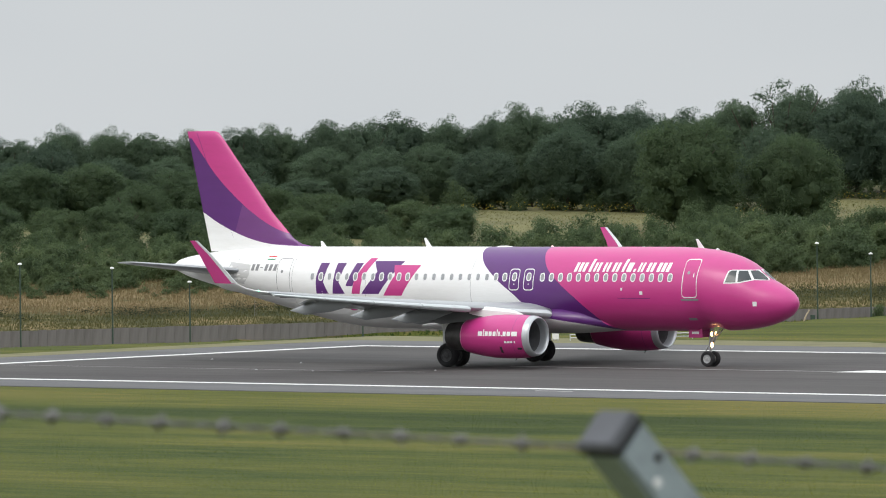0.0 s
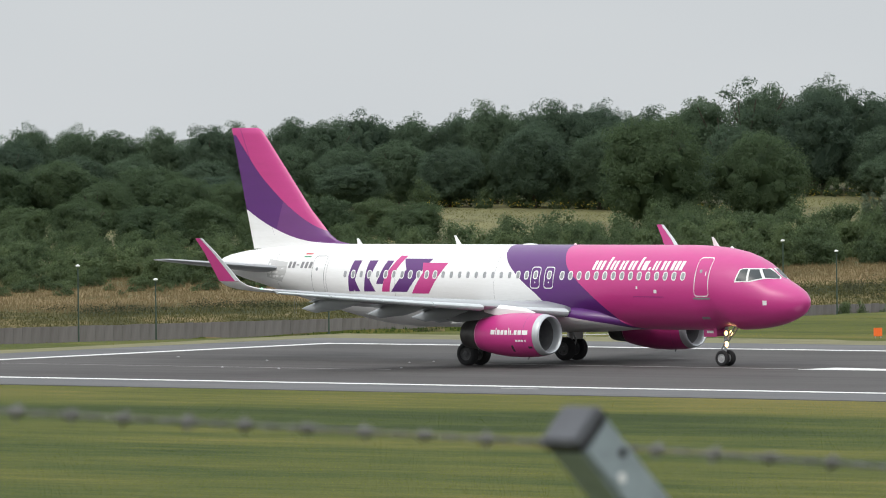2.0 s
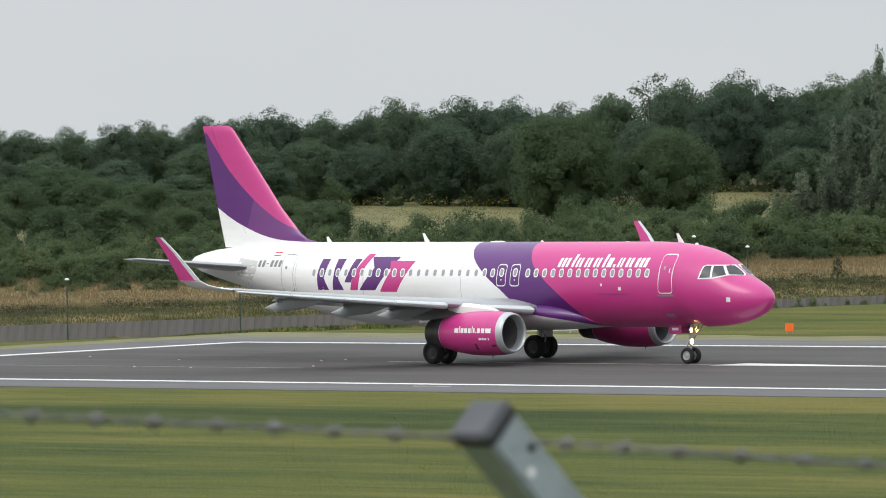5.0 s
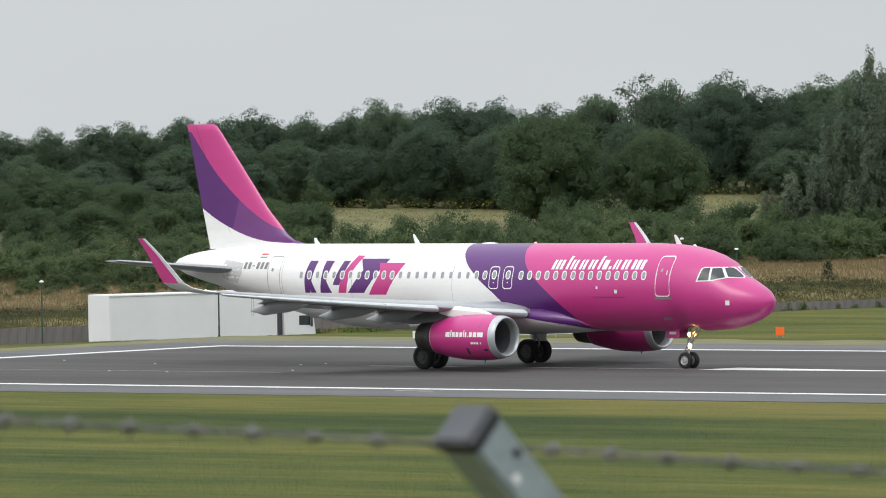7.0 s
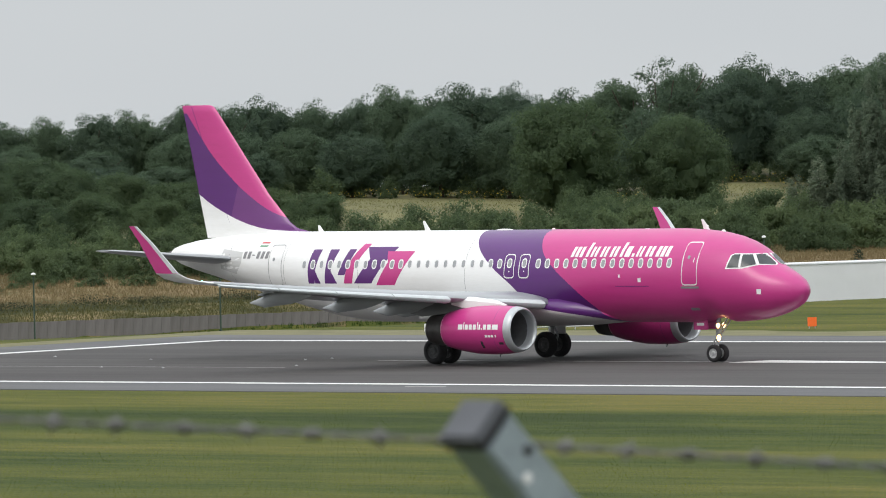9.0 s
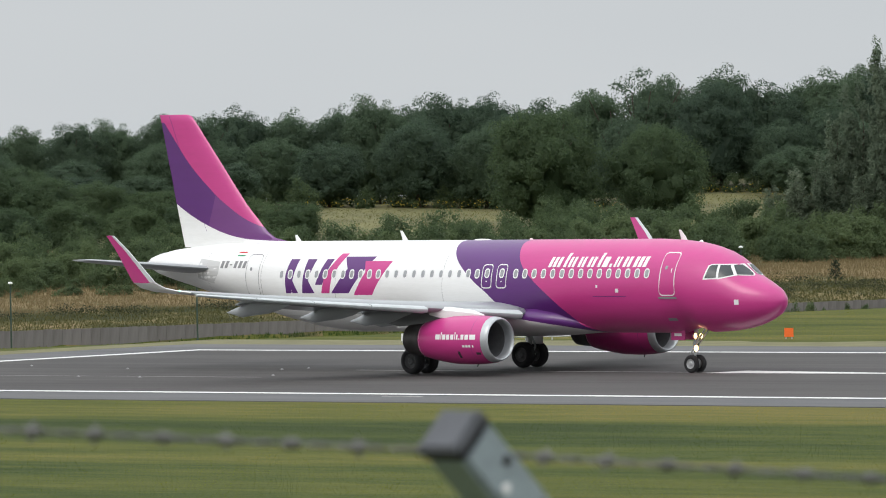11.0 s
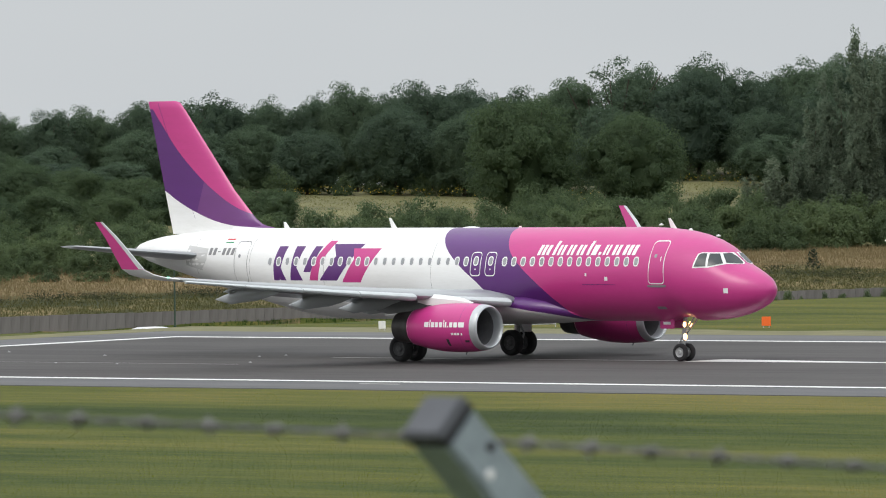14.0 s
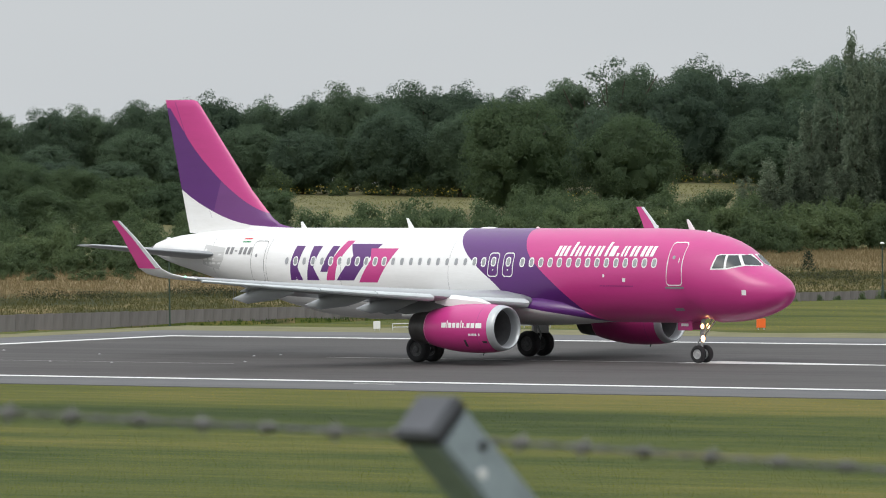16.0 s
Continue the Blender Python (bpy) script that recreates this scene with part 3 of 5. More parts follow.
def build_wing(plane, side):
    which = "starboard" if side > 0 else "port"
    st = [(0.4, 13.0, 6.0, 2.45, 0.13), (2.3, 13.05, 5.7, 2.65, 0.13), (2.7, 12.72, 5.95, 2.69, 0.13), (4.2, 13.5, 5.2, 2.82, 0.12), (6.4, 14.62, 4.25, 3.0, 0.115), (9.5, 16.25, 3.35, 3.28, 0.11), (13.0, 18.08, 2.45, 3.62, 0.105), (16.3, 19.8, 1.62, 3.97, 0.1)]
    rings = [foil(le, ch, y, z, th) for y, le, ch, z, th in st]
    wing = part("wing", loft(bmesh.new(), mirrored(rings, side)), M_GREY, plane, "light grey swept wing with silver slats", True)
    # slats: silver leading edges, drooped ahead of the wing
    for (y0, y1), lab in (((2.75, 5.0), "pale inboard slat"), ((6.75, 9.06), "pale outboard slat"), ((9.1, 11.41), ""), ((11.45, 13.76), ""), ((13.8, 16.2), "")):
        rr = []
        for k in range(5):
            y = y0 + (y1 - y0) * k / 4
            le, ch, z, th = (float(np.interp(y, [s[0] for s in st], [s[i] for s in st])) for i in (1, 2, 3, 4))
            d = 0.16 * ch + 0.12
            tk = th * ch * (0.34 if y0 < 3 else 0.42)
            x0, zz = le - 0.22, z - 0.10
            prof = [(0.02 * d, -0.25 * tk), (0.0, 0.1 * tk), (0.06 * d, 0.45 * tk), (0.25 * d, 0.8 * tk), (0.6 * d, 1.1 * tk), (d, 1.25 * tk), (d, 1.12 * tk), (0.5 * d, 0.6 * tk), (0.3 * d, -0.2 * tk), (0.42 * d, -0.8 * tk), (0.10 * d, -0.62 * tk)]
            rr.append([(x0 + a, y, zz + b) for a, b in prof])
        part("slat", loft(bmesh.new(), mirrored(rr, side)), M_SLAT, wing, lab, True)
    # flaps
    for (y0, y1) in ((2.2, 6.3), (6.45, 12.6)):
        rr = []
        for k in range(5):
            y = y0 + (y1 - y0) * k / 4
            le, ch, z = (float(np.interp(y, [s[0] for s in st], [s[i] for s in st])) for i in (1, 2, 3))
            te = le + ch
            rr.append([(te - 0.75, y, z - 0.03), (te - 0.2, y, z - 0.06), (te + 0.28, y, z - 0.24), (te + 0.27, y, z - 0.27), (te - 0.2, y, z - 0.16), (te - 0.7, y, z - 0.15)])
        part("flap", loft(bmesh.new(), mirrored(rr, side)), M_GREY, wing, "", True)
    for y in (4.9, 5.9, 8.6, 12.3):
        le, ch, z = (float(np.interp(y, [s[0] for s in st], [s[i] for s in st])) for i in (1, 2, 3))
        te = le + ch
        prof = [(-2.6, 0.02), (-2.0, 0.15), (-1.3, 0.25), (-0.5, 0.275), (0.2, 0.21), (0.75, 0.09), (1.1, 0.01)]
        bm = bmesh.new()
        rings = []
        for dx, r in prof:
            zc = z - 0.24 - 0.2 * (dx + 2.6) / 3.6 - (0.12 if dx > 0 else 0)
            rings.append([(te + dx, side * (y + 0.5 * r * math.cos(2 * math.pi * i / 14)), zc + 1.25 * r * math.sin(2 * math.pi * i / 14)) for i in range(14)])
        part("flap_track_fairing", loft(bm, rings), M_GREY, wing, "grey flap track fairing", True)
    # winglet: a silver-edged blade sweeping up from the tip
    tip = [(16.3, 19.8, 1.62, 3.97, 0.0), (16.8, 20.12, 1.55, 4.05, 0.35), (17.2, 20.5, 1.45, 4.2, 0.8), (17.45, 20.88, 1.3, 4.45, 1.2), (17.6, 21.35, 1.08, 5.0, 1.4), (17.76, 22.1, 0.74, 5.8, 1.42), (17.9, 22.88, 0.42, 6.5, 1.42)]
    rings = [foil(le, ch, y, z, 0.09, cant, camber=0.0) for y, le, ch, z, cant in tip]
    part("winglet_root", loft(bmesh.new(), mirrored(rings[:4], side)), M_WHITE, wing, "white curved winglet root", True)
    winglet = part("winglet", loft(bmesh.new(), mirrored(rings[3:], side)), M_PINK, wing, "pink upturned winglet", True)
    edge = []
    for y, le, ch, z, cant in tip[3:]:
        edge.append([(le - 0.01, y - 0.03, z), (le - 0.02, y, z), (le - 0.01, y + 0.03, z), (le + 0.13 * ch + 0.05, y + 0.075 * ch, z), (le + 0.13 * ch + 0.05, y - 0.075 * ch, z)])
    part("leading_edge", loft(bmesh.new(), mirrored(edge, side)), M_ALU, winglet, "bare metal leading edge", True)
    bm = bmesh.new()
    bmesh.ops.create_uvsphere(bm, u_segments=10, v_segments=6, radius=0.04, matrix=Matrix.Translation((20.1, side * 16.75, 4.08)) @ Matrix.Diagonal((1.6, 1, 0.8, 1)))
    part("navigation_lamp", bm, M_NAV if side > 0 else M_RED, wing, "small coloured wing tip lamp", True)
    return wing


COWL_X, COWL_R = [11.36, 12.1, 12.9, 13.7, 14.5, 15.1, 15.46], [0.955, 1.055, 1.085, 1.065, 0.97, 0.86, 0.775]


def build_engine(plane, side):
    y, z = side * 5.75, 1.62
    eng = part("engine_cowl", spin(bmesh.new(), [(11.64, 1.006), (12.1, 1.055), (12.9, 1.085), (13.7, 1.065), (14.5, 0.97), (15.1, 0.86), (15.43, 0.785), (15.46, 0.73)], y, z - 0.02), M_PINK, plane, "pink engine cowling", True)
    lip = [(11.75, 0.80), (11.55, 0.803), (11.42, 0.815), (11.32, 0.843), (11.28, 0.882), (11.295, 0.922), (11.36, 0.957), (11.48, 0.985), (11.635, 1.008)]
    part("intake_lip", spin(bmesh.new(), lip, y, z), M_LIP, eng, "silver rounded intake lip", True)
    part("intake_duct", spin(bmesh.new(), [(11.75, 0.801), (12.0, 0.80), (12.58, 0.80), (13.3, 0.82), (13.3, 0.02)], y, z), M_DUCT, eng, "grey intake duct", True)
    bm = bmesh.new()
    spin(bm, [(12.7, 0.015), (12.85, 0.1), (13.15, 0.25)], y, z, 20)
    part("spinner", bm, M_SEAM, eng, "", True)
    for k in range(18):
        a = 2 * math.pi * k / 18
        bm = bmesh.new()
        ca, sa = math.cos(a), math.sin(a)
        pts = []
        for r, tw in ((0.2, 0.35), (0.78, 0.9)):
            for q in (-0.07, 0.07):
                pts.append(bm.verts.new((13.1 + q * math.cos(tw), y + r * ca - q * math.sin(tw) * sa * 1.4, z + r * sa + q * math.sin(tw) * ca * 1.4)))
        bm.faces.new((pts[0], pts[1], pts[3], pts[2]))
        bmesh.ops.solidify(bm, geom=bm.faces[:], thickness=0.012)
        part("fan_blade", bm, M_NOZZLE, eng)
    part("nozzle", spin(bmesh.new(), [(15.42, 0.73), (15.62, 0.725), (15.64, 0.712), (16.0, 0.70), (16.3, 0.665), (16.42, 0.645), (16.43, 0.61), (16.1, 0.6), (15.9, 0.5), (15.9, 0.02)], y, z - 0.02), M_NOZZLE, eng, "dark heat-stained exhaust nozzle", True)
    bm = bmesh.new()
    rings = []
    for x, zt, zb, w in ((12.3, z + 1.05, z + 0.9, 0.03), (13.0, z + 1.18, z + 0.9, 0.13), (14.2, 2.95, z + 0.85, 0.18), (15.5, 3.0, z + 0.7, 0.22), (17.0, 2.75, z + 0.55, 0.2), (18.4, 2.75, 2.45, 0.06)):
        rings.append([(x, y - w, zb), (x, y + w, zb), (x, y + w, zt - w), (x, y + w * 0.4, zt), (x, y - w * 0.4, zt), (x, y - w, zt - w)])
    part("pylon", loft(bm, rings), M_PYLON, eng, "dark grey engine pylon", True)
    rings = []
    for x, zt, zb, w in ((12.2, z + 1.07, z + 0.9, 0.04), (12.8, z + 1.26, z + 0.9, 0.18), (13.6, 2.98, z + 0.9, 0.24), (14.6, 3.06, z + 0.95, 0.26), (15.4, 3.04, z + 1.1, 0.2)):
        rings.append([(x, y - w, zb), (x, y + w, zb), (x, y + w, zt - w * 0.6), (x, y + w * 0.4, zt), (x, y - w * 0.4, zt), (x, y - w, zt - w * 0.6)])
    part("pylon_fairing", loft(bmesh.new(), rings), M_WHITE, eng, "white fairing over the front of the pylon", True)
    def on_cowl(x, dz, out=0.01):
        r = float(np.interp(x, COWL_X, COWL_R)) + out
        return (x, y + side * math.sqrt(max(0.0, r * r - dz * dz)), z - 0.02 + dz)
    def cowl_bar(x0, x1, d0, d1, material, name="marking", label="plain painted bar"):
        bm = bmesh.new()
        n = 4
        g = [[bm.verts.new(on_cowl(x0 + (x1 - x0) * i / n + 0.0, d0 + (d1 - d0) * j / 2)) for i in range(n + 1)] for j in range(3)]
        for a, b in zip(g, g[1:]):
            for i in range(n):
                bm.faces.new((a[i], a[i + 1], b[i + 1], b[i]))
        part(name, bm, material, eng, label)
    # the carrier's name as plain white bars
    for x0, x1, d0, d1 in ((14.2, 13.92, 0.04, 0.26), (13.87, 13.81, 0.04, 0.36), (13.76, 13.57, 0.04, 0.26), (13.52, 13.34, 0.04, 0.26), (13.28, 13.1, 0.04, 0.26), (13.04, 12.99, 0.04, 0.36), (12.94, 12.85, 0.04, 0.26), (12.8, 12.74, 0.04, 0.1), (12.69, 12.52, 0.04, 0.26), (12.46, 12.26, 0.04, 0.26), (12.2, 11.89, 0.04, 0.26)):
        cowl_bar(x0, x1, d0, d1, M_WHITE, "lettering_bar", "plain white bar of the painted name")
    for x0, x1 in ((12.62, 12.48), (12.45, 12.31), (12.28, 12.16), (12.07, 12.0)):
        cowl_bar(x0, x1, -0.30, -0.20, M_WHITE, "placard", "small white placard")
    cowl_bar(12.95, 12.82, -0.78, -0.48, M_DARKIN, "vent", "dark cowl vent")
    cowl_bar(11.95, 11.72, -0.62, -0.52, M_DARKIN, "vent", "dark cowl vent")
    for x, material in ((12.15, M_PURPLE), (15.38, M_FRAME)):
        r = float(np.interp(x, COWL_X, COWL_R)) + 0.004
        part("cowl_seam", spin(bmesh.new(), [(x, r), (x + 0.015, r - 0.002)], y, z - 0.02), material, eng)
    bm = bmesh.new()
    rod(bm, (12.6, y, z - 1.08), (12.66, y, z - 1.2), 0.03, 0.02, 8)
    part("drain_mast", bm, M_DARKIN, eng, "small dark drain mast")
    # strake
    bm = bmesh.new()
    rr = []
    for x, h in ((12.4, 0.02), (13.0, 0.22), (13.5, 0.26), (13.7, 0.05)):
        p = Vector(on_cowl(x, 0.68, -0.02))
        p.y = 2 * y - p.y
        d = Vector((0, side * -0.75, 0.66))
        q = p + d * h
        rr.append([(p.x, p.y, p.z - 0.015), (q.x, q.y, q.z - 0.008), (q.x, q.y, q.z + 0.008), (p.x, p.y, p.z + 0.015)])
    part("strake", loft(bm, rr), M_PINK, eng)
    return eng


WHEELS = []


def wheel(parent, x, y, r, w, metal=None):
    """A wheel about its own axle: tyre with a rounded shoulder, dished hub and bolts."""
    hub = bmesh.new()
    prof = [(-w * 0.42, 0.02), (-w * 0.42, r * 0.2), (-w * 0.3, r * 0.3), (-w * 0.34, r * 0.5), (-w * 0.44, r * 0.56), (w * 0.44, r * 0.56), (w * 0.34, r * 0.5), (w * 0.3, r * 0.3), (w * 0.42, r * 0.2), (w * 0.42, 0.02)]
    rings = [[(q * math.cos(2 * math.pi * i / 24), a, q * math.sin(2 * math.pi * i / 24)) for i in range(24)] for a, q in prof]
    loft(hub, rings)
    for k in range(9):
        a = 2 * math.pi * k / 9
        for s in (-1, 1):
            rod(hub, (r * 0.4 * math.cos(a), s * w * 0.30, r * 0.4 * math.sin(a)), (r * 0.4 * math.cos(a), s * w * 0.38, r * 0.4 * math.sin(a)), r * 0.05, seg=6)
    wh = part("wheel", hub, metal or M_HUB, parent, "grey metal wheel hub")
    prof = [(-w * 0.40, r * 0.56), (-w * 0.5, r * 0.66), (-w * 0.5, r * 0.82), (-w * 0.42, r * 0.94), (-w * 0.25, r * 0.995), (-w * 0.15, r), (-w * 0.14, r * 0.985), (-w * 0.11, r * 0.985), (-w * 0.10, r), (w * 0.10, r), (w * 0.11, r * 0.985), (w * 0.14, r * 0.985), (w * 0.15, r), (w * 0.25, r * 0.995), (w * 0.42, r * 0.94), (w * 0.5, r * 0.82), (w * 0.5, r * 0.66), (w * 0.40, r * 0.56)]
    rings = [[(q * math.cos(2 * math.pi * i / 40), a, q * math.sin(2 * math.pi * i / 40)) for i in range(40)] for a, q in prof]
    part("tyre", loft(bmesh.new(), rings, caps=False), M_TYRE, wh, "black rubber tyre", True)
    wh.location = (x, y, r)
    WHEELS.append((wh, x, y, r))
    return wh


def build_gear(plane):
    for side in (1, -1):
        y = side * 3.79
        leg = part("main_gear_leg", rod(rod(bmesh.new(), (17.71, y, 0.5), (17.71, y, 1.5), 0.09), (17.68, y, 1.4), (17.5, side * 3.4, 2.75), 0.15, 0.17, 14), M_STEEL, plane, "grey steel main landing gear leg", True)
        part("axle", rod(bmesh.new(), (17.71, y - 0.5, 0.585), (17.71, y + 0.5, 0.585), 0.08), M_STEEL, leg)
        part("side_stay", rod(bmesh.new(), (17.7, y, 1.35), (17.6, side * 2.1, 2.5), 0.07), M_STEEL, leg)
        bm = bmesh.new()
        rod(bm, (17.55, y, 0.62), (17.38, y, 0.98), 0.045)
        rod(bm, (17.38, y, 0.98), (17.58, y, 1.35), 0.045)
        part("torque_link", bm, M_STEEL, leg)
        # dark box built in for the shade round the gear bay
        part("gear_bay", box(bmesh.new(), (16.7, side * 3.35 - 1.0, 2.28), (18.9, side * 3.35 + 0.9, 2.62), 0.05), M_DARKIN, plane, "dark box for the shaded gear bay under the wing")
        part("bay_door", box(bmesh.new(), (16.9, side * 1.75 - 0.03, 1.15), (18.6, side * 1.75 + 0.03, 1.75), 0.02), M_WHITE, leg, "white belly door of the main gear")
        part("gear_door", box(bmesh.new(), (17.15, side * 4.05 - 0.03, 1.05), (18.15, side * 4.05 + 0.03, 2.65), 0.02), M_WHITE, leg, "white gear leg door")
        for s in (-1, 1):
            wheel(plane, 17.71, y + s * 0.47, 0.585, 0.43)
    leg = part("nose_gear_leg", rod(rod(bmesh.new(), (5.07, 0, 0.35), (5.07, 0, 1.15), 0.06), (5.07, 0, 1.05), (4.95, 0, 2.1), 0.09, 0.1, 14), M_STEEL, plane, "silver nose gear leg with three lit lamps", True)
    part("axle", rod(bmesh.new(), (5.07, -0.3, 0.385), (5.07, 0.3, 0.385), 0.05), M_STEEL, leg)
    part("drag_stay", rod(rod(bmesh.new(), (5.0, 0.09, 1.15), (4.3, 0.16, 2.0), 0.04), (5.0, -0.09, 1.15), (4.3, -0.16, 2.0), 0.04), M_STEEL, leg)
    bm = bmesh.new()
    rod(bm, (5.18, 0, 0.42), (5.36, 0, 0.72), 0.03)
    rod(bm, (5.36, 0, 0.72), (5.16, 0, 1.05), 0.03)
    part("torque_link", bm, M_STEEL, leg)
    for s in (-1, 1):
        d = part("nose_gear_door", box(bmesh.new(), (5.25, s * 0.42 - 0.02, 1.42), (6.05, s * 0.42 + 0.02, 1.95), 0.015), M_PINK, leg, "pink nose gear door")
        part("lettering_bar", box(bmesh.new(), (5.45, s * 0.445 - 0.006, 1.6), (5.85, s * 0.445 + 0.006, 1.72)), M_WHITE, d, "small white bar")
        wheel(plane, 5.07, s * 0.25, 0.385, 0.22, M_STEEL)
    for lx, ly, lz, r in ((4.86, 0.20, 1.60, 0.13), (4.86, -0.20, 1.60, 0.13), (4.88, 0.14, 1.06, 0.16)):
        bm = bmesh.new()
        spin(bm, [(lx + 0.14, 0.02), (lx + 0.12, r * 0.6), (lx + 0.02, r), (lx, r), (lx + 0.01, r * 0.9)], ly, lz, 16)
        lamp = part("lamp_housing", bm, M_STEEL, leg)
        bm = bmesh.new()
        spin(bm, [(lx + 0.01, r * 0.9), (lx - 0.015, r * 0.5), (lx - 0.02, 0.005)], ly, lz, 16)
        part("lamp_glass", bm, M_LAMP, lamp, "lit warm white lamp", True)


def build_airliner():
    plane = tagged(empty("airliner"), "pink, purple and white twin-engine airliner on the runway", "airplane")
    n = 120
    rings = []
    xs = sorted({s[0] for s in STATIONS} | set(np.round(np.arange(0.1, 7, 0.3), 2)) | set(np.round(np.arange(24.5, 37.3, 0.5), 2)))
    for x in xs:
        zc, h, w = hull(x)
        rings.append([(x, w * math.cos(2 * math.pi * i / n), zc + h * math.sin(2 * math.pi * i / n)) for i in range(n)])
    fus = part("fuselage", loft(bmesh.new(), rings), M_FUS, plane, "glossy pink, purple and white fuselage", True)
    # belly fairing under the wing box
    fr = []
    for x, w, zb, zt in ((9.7, 0.7, 1.77, 2.15), (10.6, 1.35, 1.70, 2.65), (11.6, 1.85, 1.63, 3.0), (12.6, 2.1, 1.58, 3.15), (14, 2.19, 1.55, 3.15), (16, 2.2, 1.55, 3.05), (19, 2.15, 1.58, 2.9), (20.5, 1.6, 1.66, 2.5), (21.6, 0.9, 1.76, 2.1)):
        fr.append([(x, w * math.cos(2 * math.pi * i / 28), (zb + zt) / 2 + (zt - zb) / 2 * math.sin(2 * math.pi * i / 28)) for i in range(28)])
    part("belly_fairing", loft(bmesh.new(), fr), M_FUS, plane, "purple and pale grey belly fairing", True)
    # cabin windows
    wx = [6.17 + 0.5334 * k for k in range(15)] + [15.88 + 0.5334 * k for k in range(23)]
    for side in (1, -1):
        for x in wx:
            bm = bmesh.new()
            inner = band(bm, oval(x, 4.38, 0.30, 0.43), 0.055, side, 0.010)
            wn_ = part("cabin_window", bm, M_FRAME, plane, "")
            bm = bmesh.new()
            decal(bm, inner, side, 0.0085, 0.12)
            part("pane", bm, M_PANE, wn_)
        # overwing exits
        for x in (14.44, 15.30):
            bm = bmesh.new()
            band(bm, rounded(x - 0.30, x + 0.30, 3.73, 4.80, 0.16), 0.05, side, 0.012)
            ex = part("overwing_exit", bm, M_FRAME, plane, "white outline of an overwing exit")
            bm = bmesh.new()
            inner = band(bm, oval(x, 4.40, 0.30, 0.43), 0.055, side, 0.011)
            exw = part("exit_window", bm, M_FRAME, ex)
            bm = bmesh.new()
            decal(bm, oval(x, 4.40, 0.20, 0.33), side, 0.0085, 0.12)
            part("pane", bm, M_PANE, exw)
            bm = bmesh.new()
            decal(bm, oval(x, 4.04, 0.08, 0.06), side, 0.01, 0.3)
            part("handle", bm, M_FRAME, ex)
        # forward and aft doors
        for x0, x1, z0, z1, material, lab in ((4.64, 5.47, 3.40, 5.28, M_FRAME, "white outline of the forward door"), (29.05, 29.9, 3.42, 5.28, M_SEAM, "grey outline of the aft door")):
            bm = bmesh.new()
            band(bm, rounded(x0, x1, z0, z1, 0.16), 0.05 if material is M_FRAME else 0.03, side, 0.012)
            door = part("cabin_door", bm, material, plane, lab)
            bm = bmesh.new()
            decal(bm, oval((x0 + x1) / 2 + 0.1, 4.62, 0.15, 0.16), side, 0.012, 0.3)
            part("door_window", bm, M_PANE, door)
            bm = bmesh.new()
            decal(bm, oval((x0 + x1) / 2 - 0.2, 4.5, 0.05, 0.22), side, 0.012, 0.3)
            part("door_handle", bm, M_FRAME, door)
            bm = bmesh.new()
            decal(bm, rounded(x0 - 0.06, x1 + 0.06, z0 - 0.13, z0 - 0.04, 0.03), side, 0.02, 0.3)
            part("door_sill", bm, M_SEAM, door)
        # cockpit glazing: three panes a side in a white surround
        bm = bmesh.new()
        shape = [(3.27, 4.09), (3.17, 4.70), (3.03, 4.76), (2.16, 4.745), (1.47, 4.225), (1.92, 4.25), (2.52, 4.11)]
        decal(bm, shape, side, 0.006, 0.06, 0.06)
        sur = part("windshield_surround", bm, M_FRAME, plane, "white surround of the cockpit windows")
        for pts in ([(3.18, 4.15), (3.10, 4.66), (3.02, 4.71), (2.79, 4.71), (2.67, 4.16)], [(2.58, 4.16), (2.69, 4.70), (2.37, 4.69), (2.04, 4.27)], [(1.95, 4.29), (2.29, 4.69), (2.13, 4.695), (1.53, 4.25)]):
            bm = bmesh.new()
            decal(bm, pts, side, 0.022, 0.06, 0.06)
            part("cockpit_pane", bm, M_GLASS, sur, "dark cockpit glass")
        # static port placard and small hatches
        for x0, x1, z0, z1, material in ((1.58, 1.78, 3.0, 3.22, M_FRAME), (7.72, 7.9, 3.55, 3.72, M_FRAME), (8.9, 9.0, 3.75, 3.88, M_FRAME), (5.0, 5.4, 2.3, 2.42, M_SEAM), (7.3, 9.2, 3.36, 3.385, M_PURPLE)):
            bm = bmesh.new()
            decal(bm, rounded(x0, x1, z0, z1, 0.01, 2), side, 0.009, 0.2)
            part("placard", bm, material, plane, "small painted placard")
        # carrier name on the forward fuselage as plain white shapes
        def slant(x0, x1, z0, z1, material, name, lab):
            bm = bmesh.new()
            decal(bm, [(x0, z0), (x0 - 0.22 * (z1 - z0), z1), (x1 - 0.22 * (z1 - z0), z1), (x1, z0)], side, 0.010, 0.12)
            part(name, bm, material, plane, lab)
        x = 11.85
        for w, tall, slim in ((0.74, 5.10, 3), (0.16, 5.27, 1), (0.44, 5.10, 2), (0.44, 5.10, 2), (0.46, 5.10, 2), (0.16, 5.27, 1), (0.3, 5.10, 1), (0.14, 4.80, 1), (0.40, 5.10, 2), (0.48, 5.10, 2), (0.80, 5.10, 3)):
            pitch = w / slim
            for k in range(slim):
                slant(x - k * pitch, x - k * pitch - (pitch - 0.075 if slim > 1 else w), 4.655, tall, M_WHITE, "lettering_bar", "plain white bar of the painted name")
            x -= w + 0.11
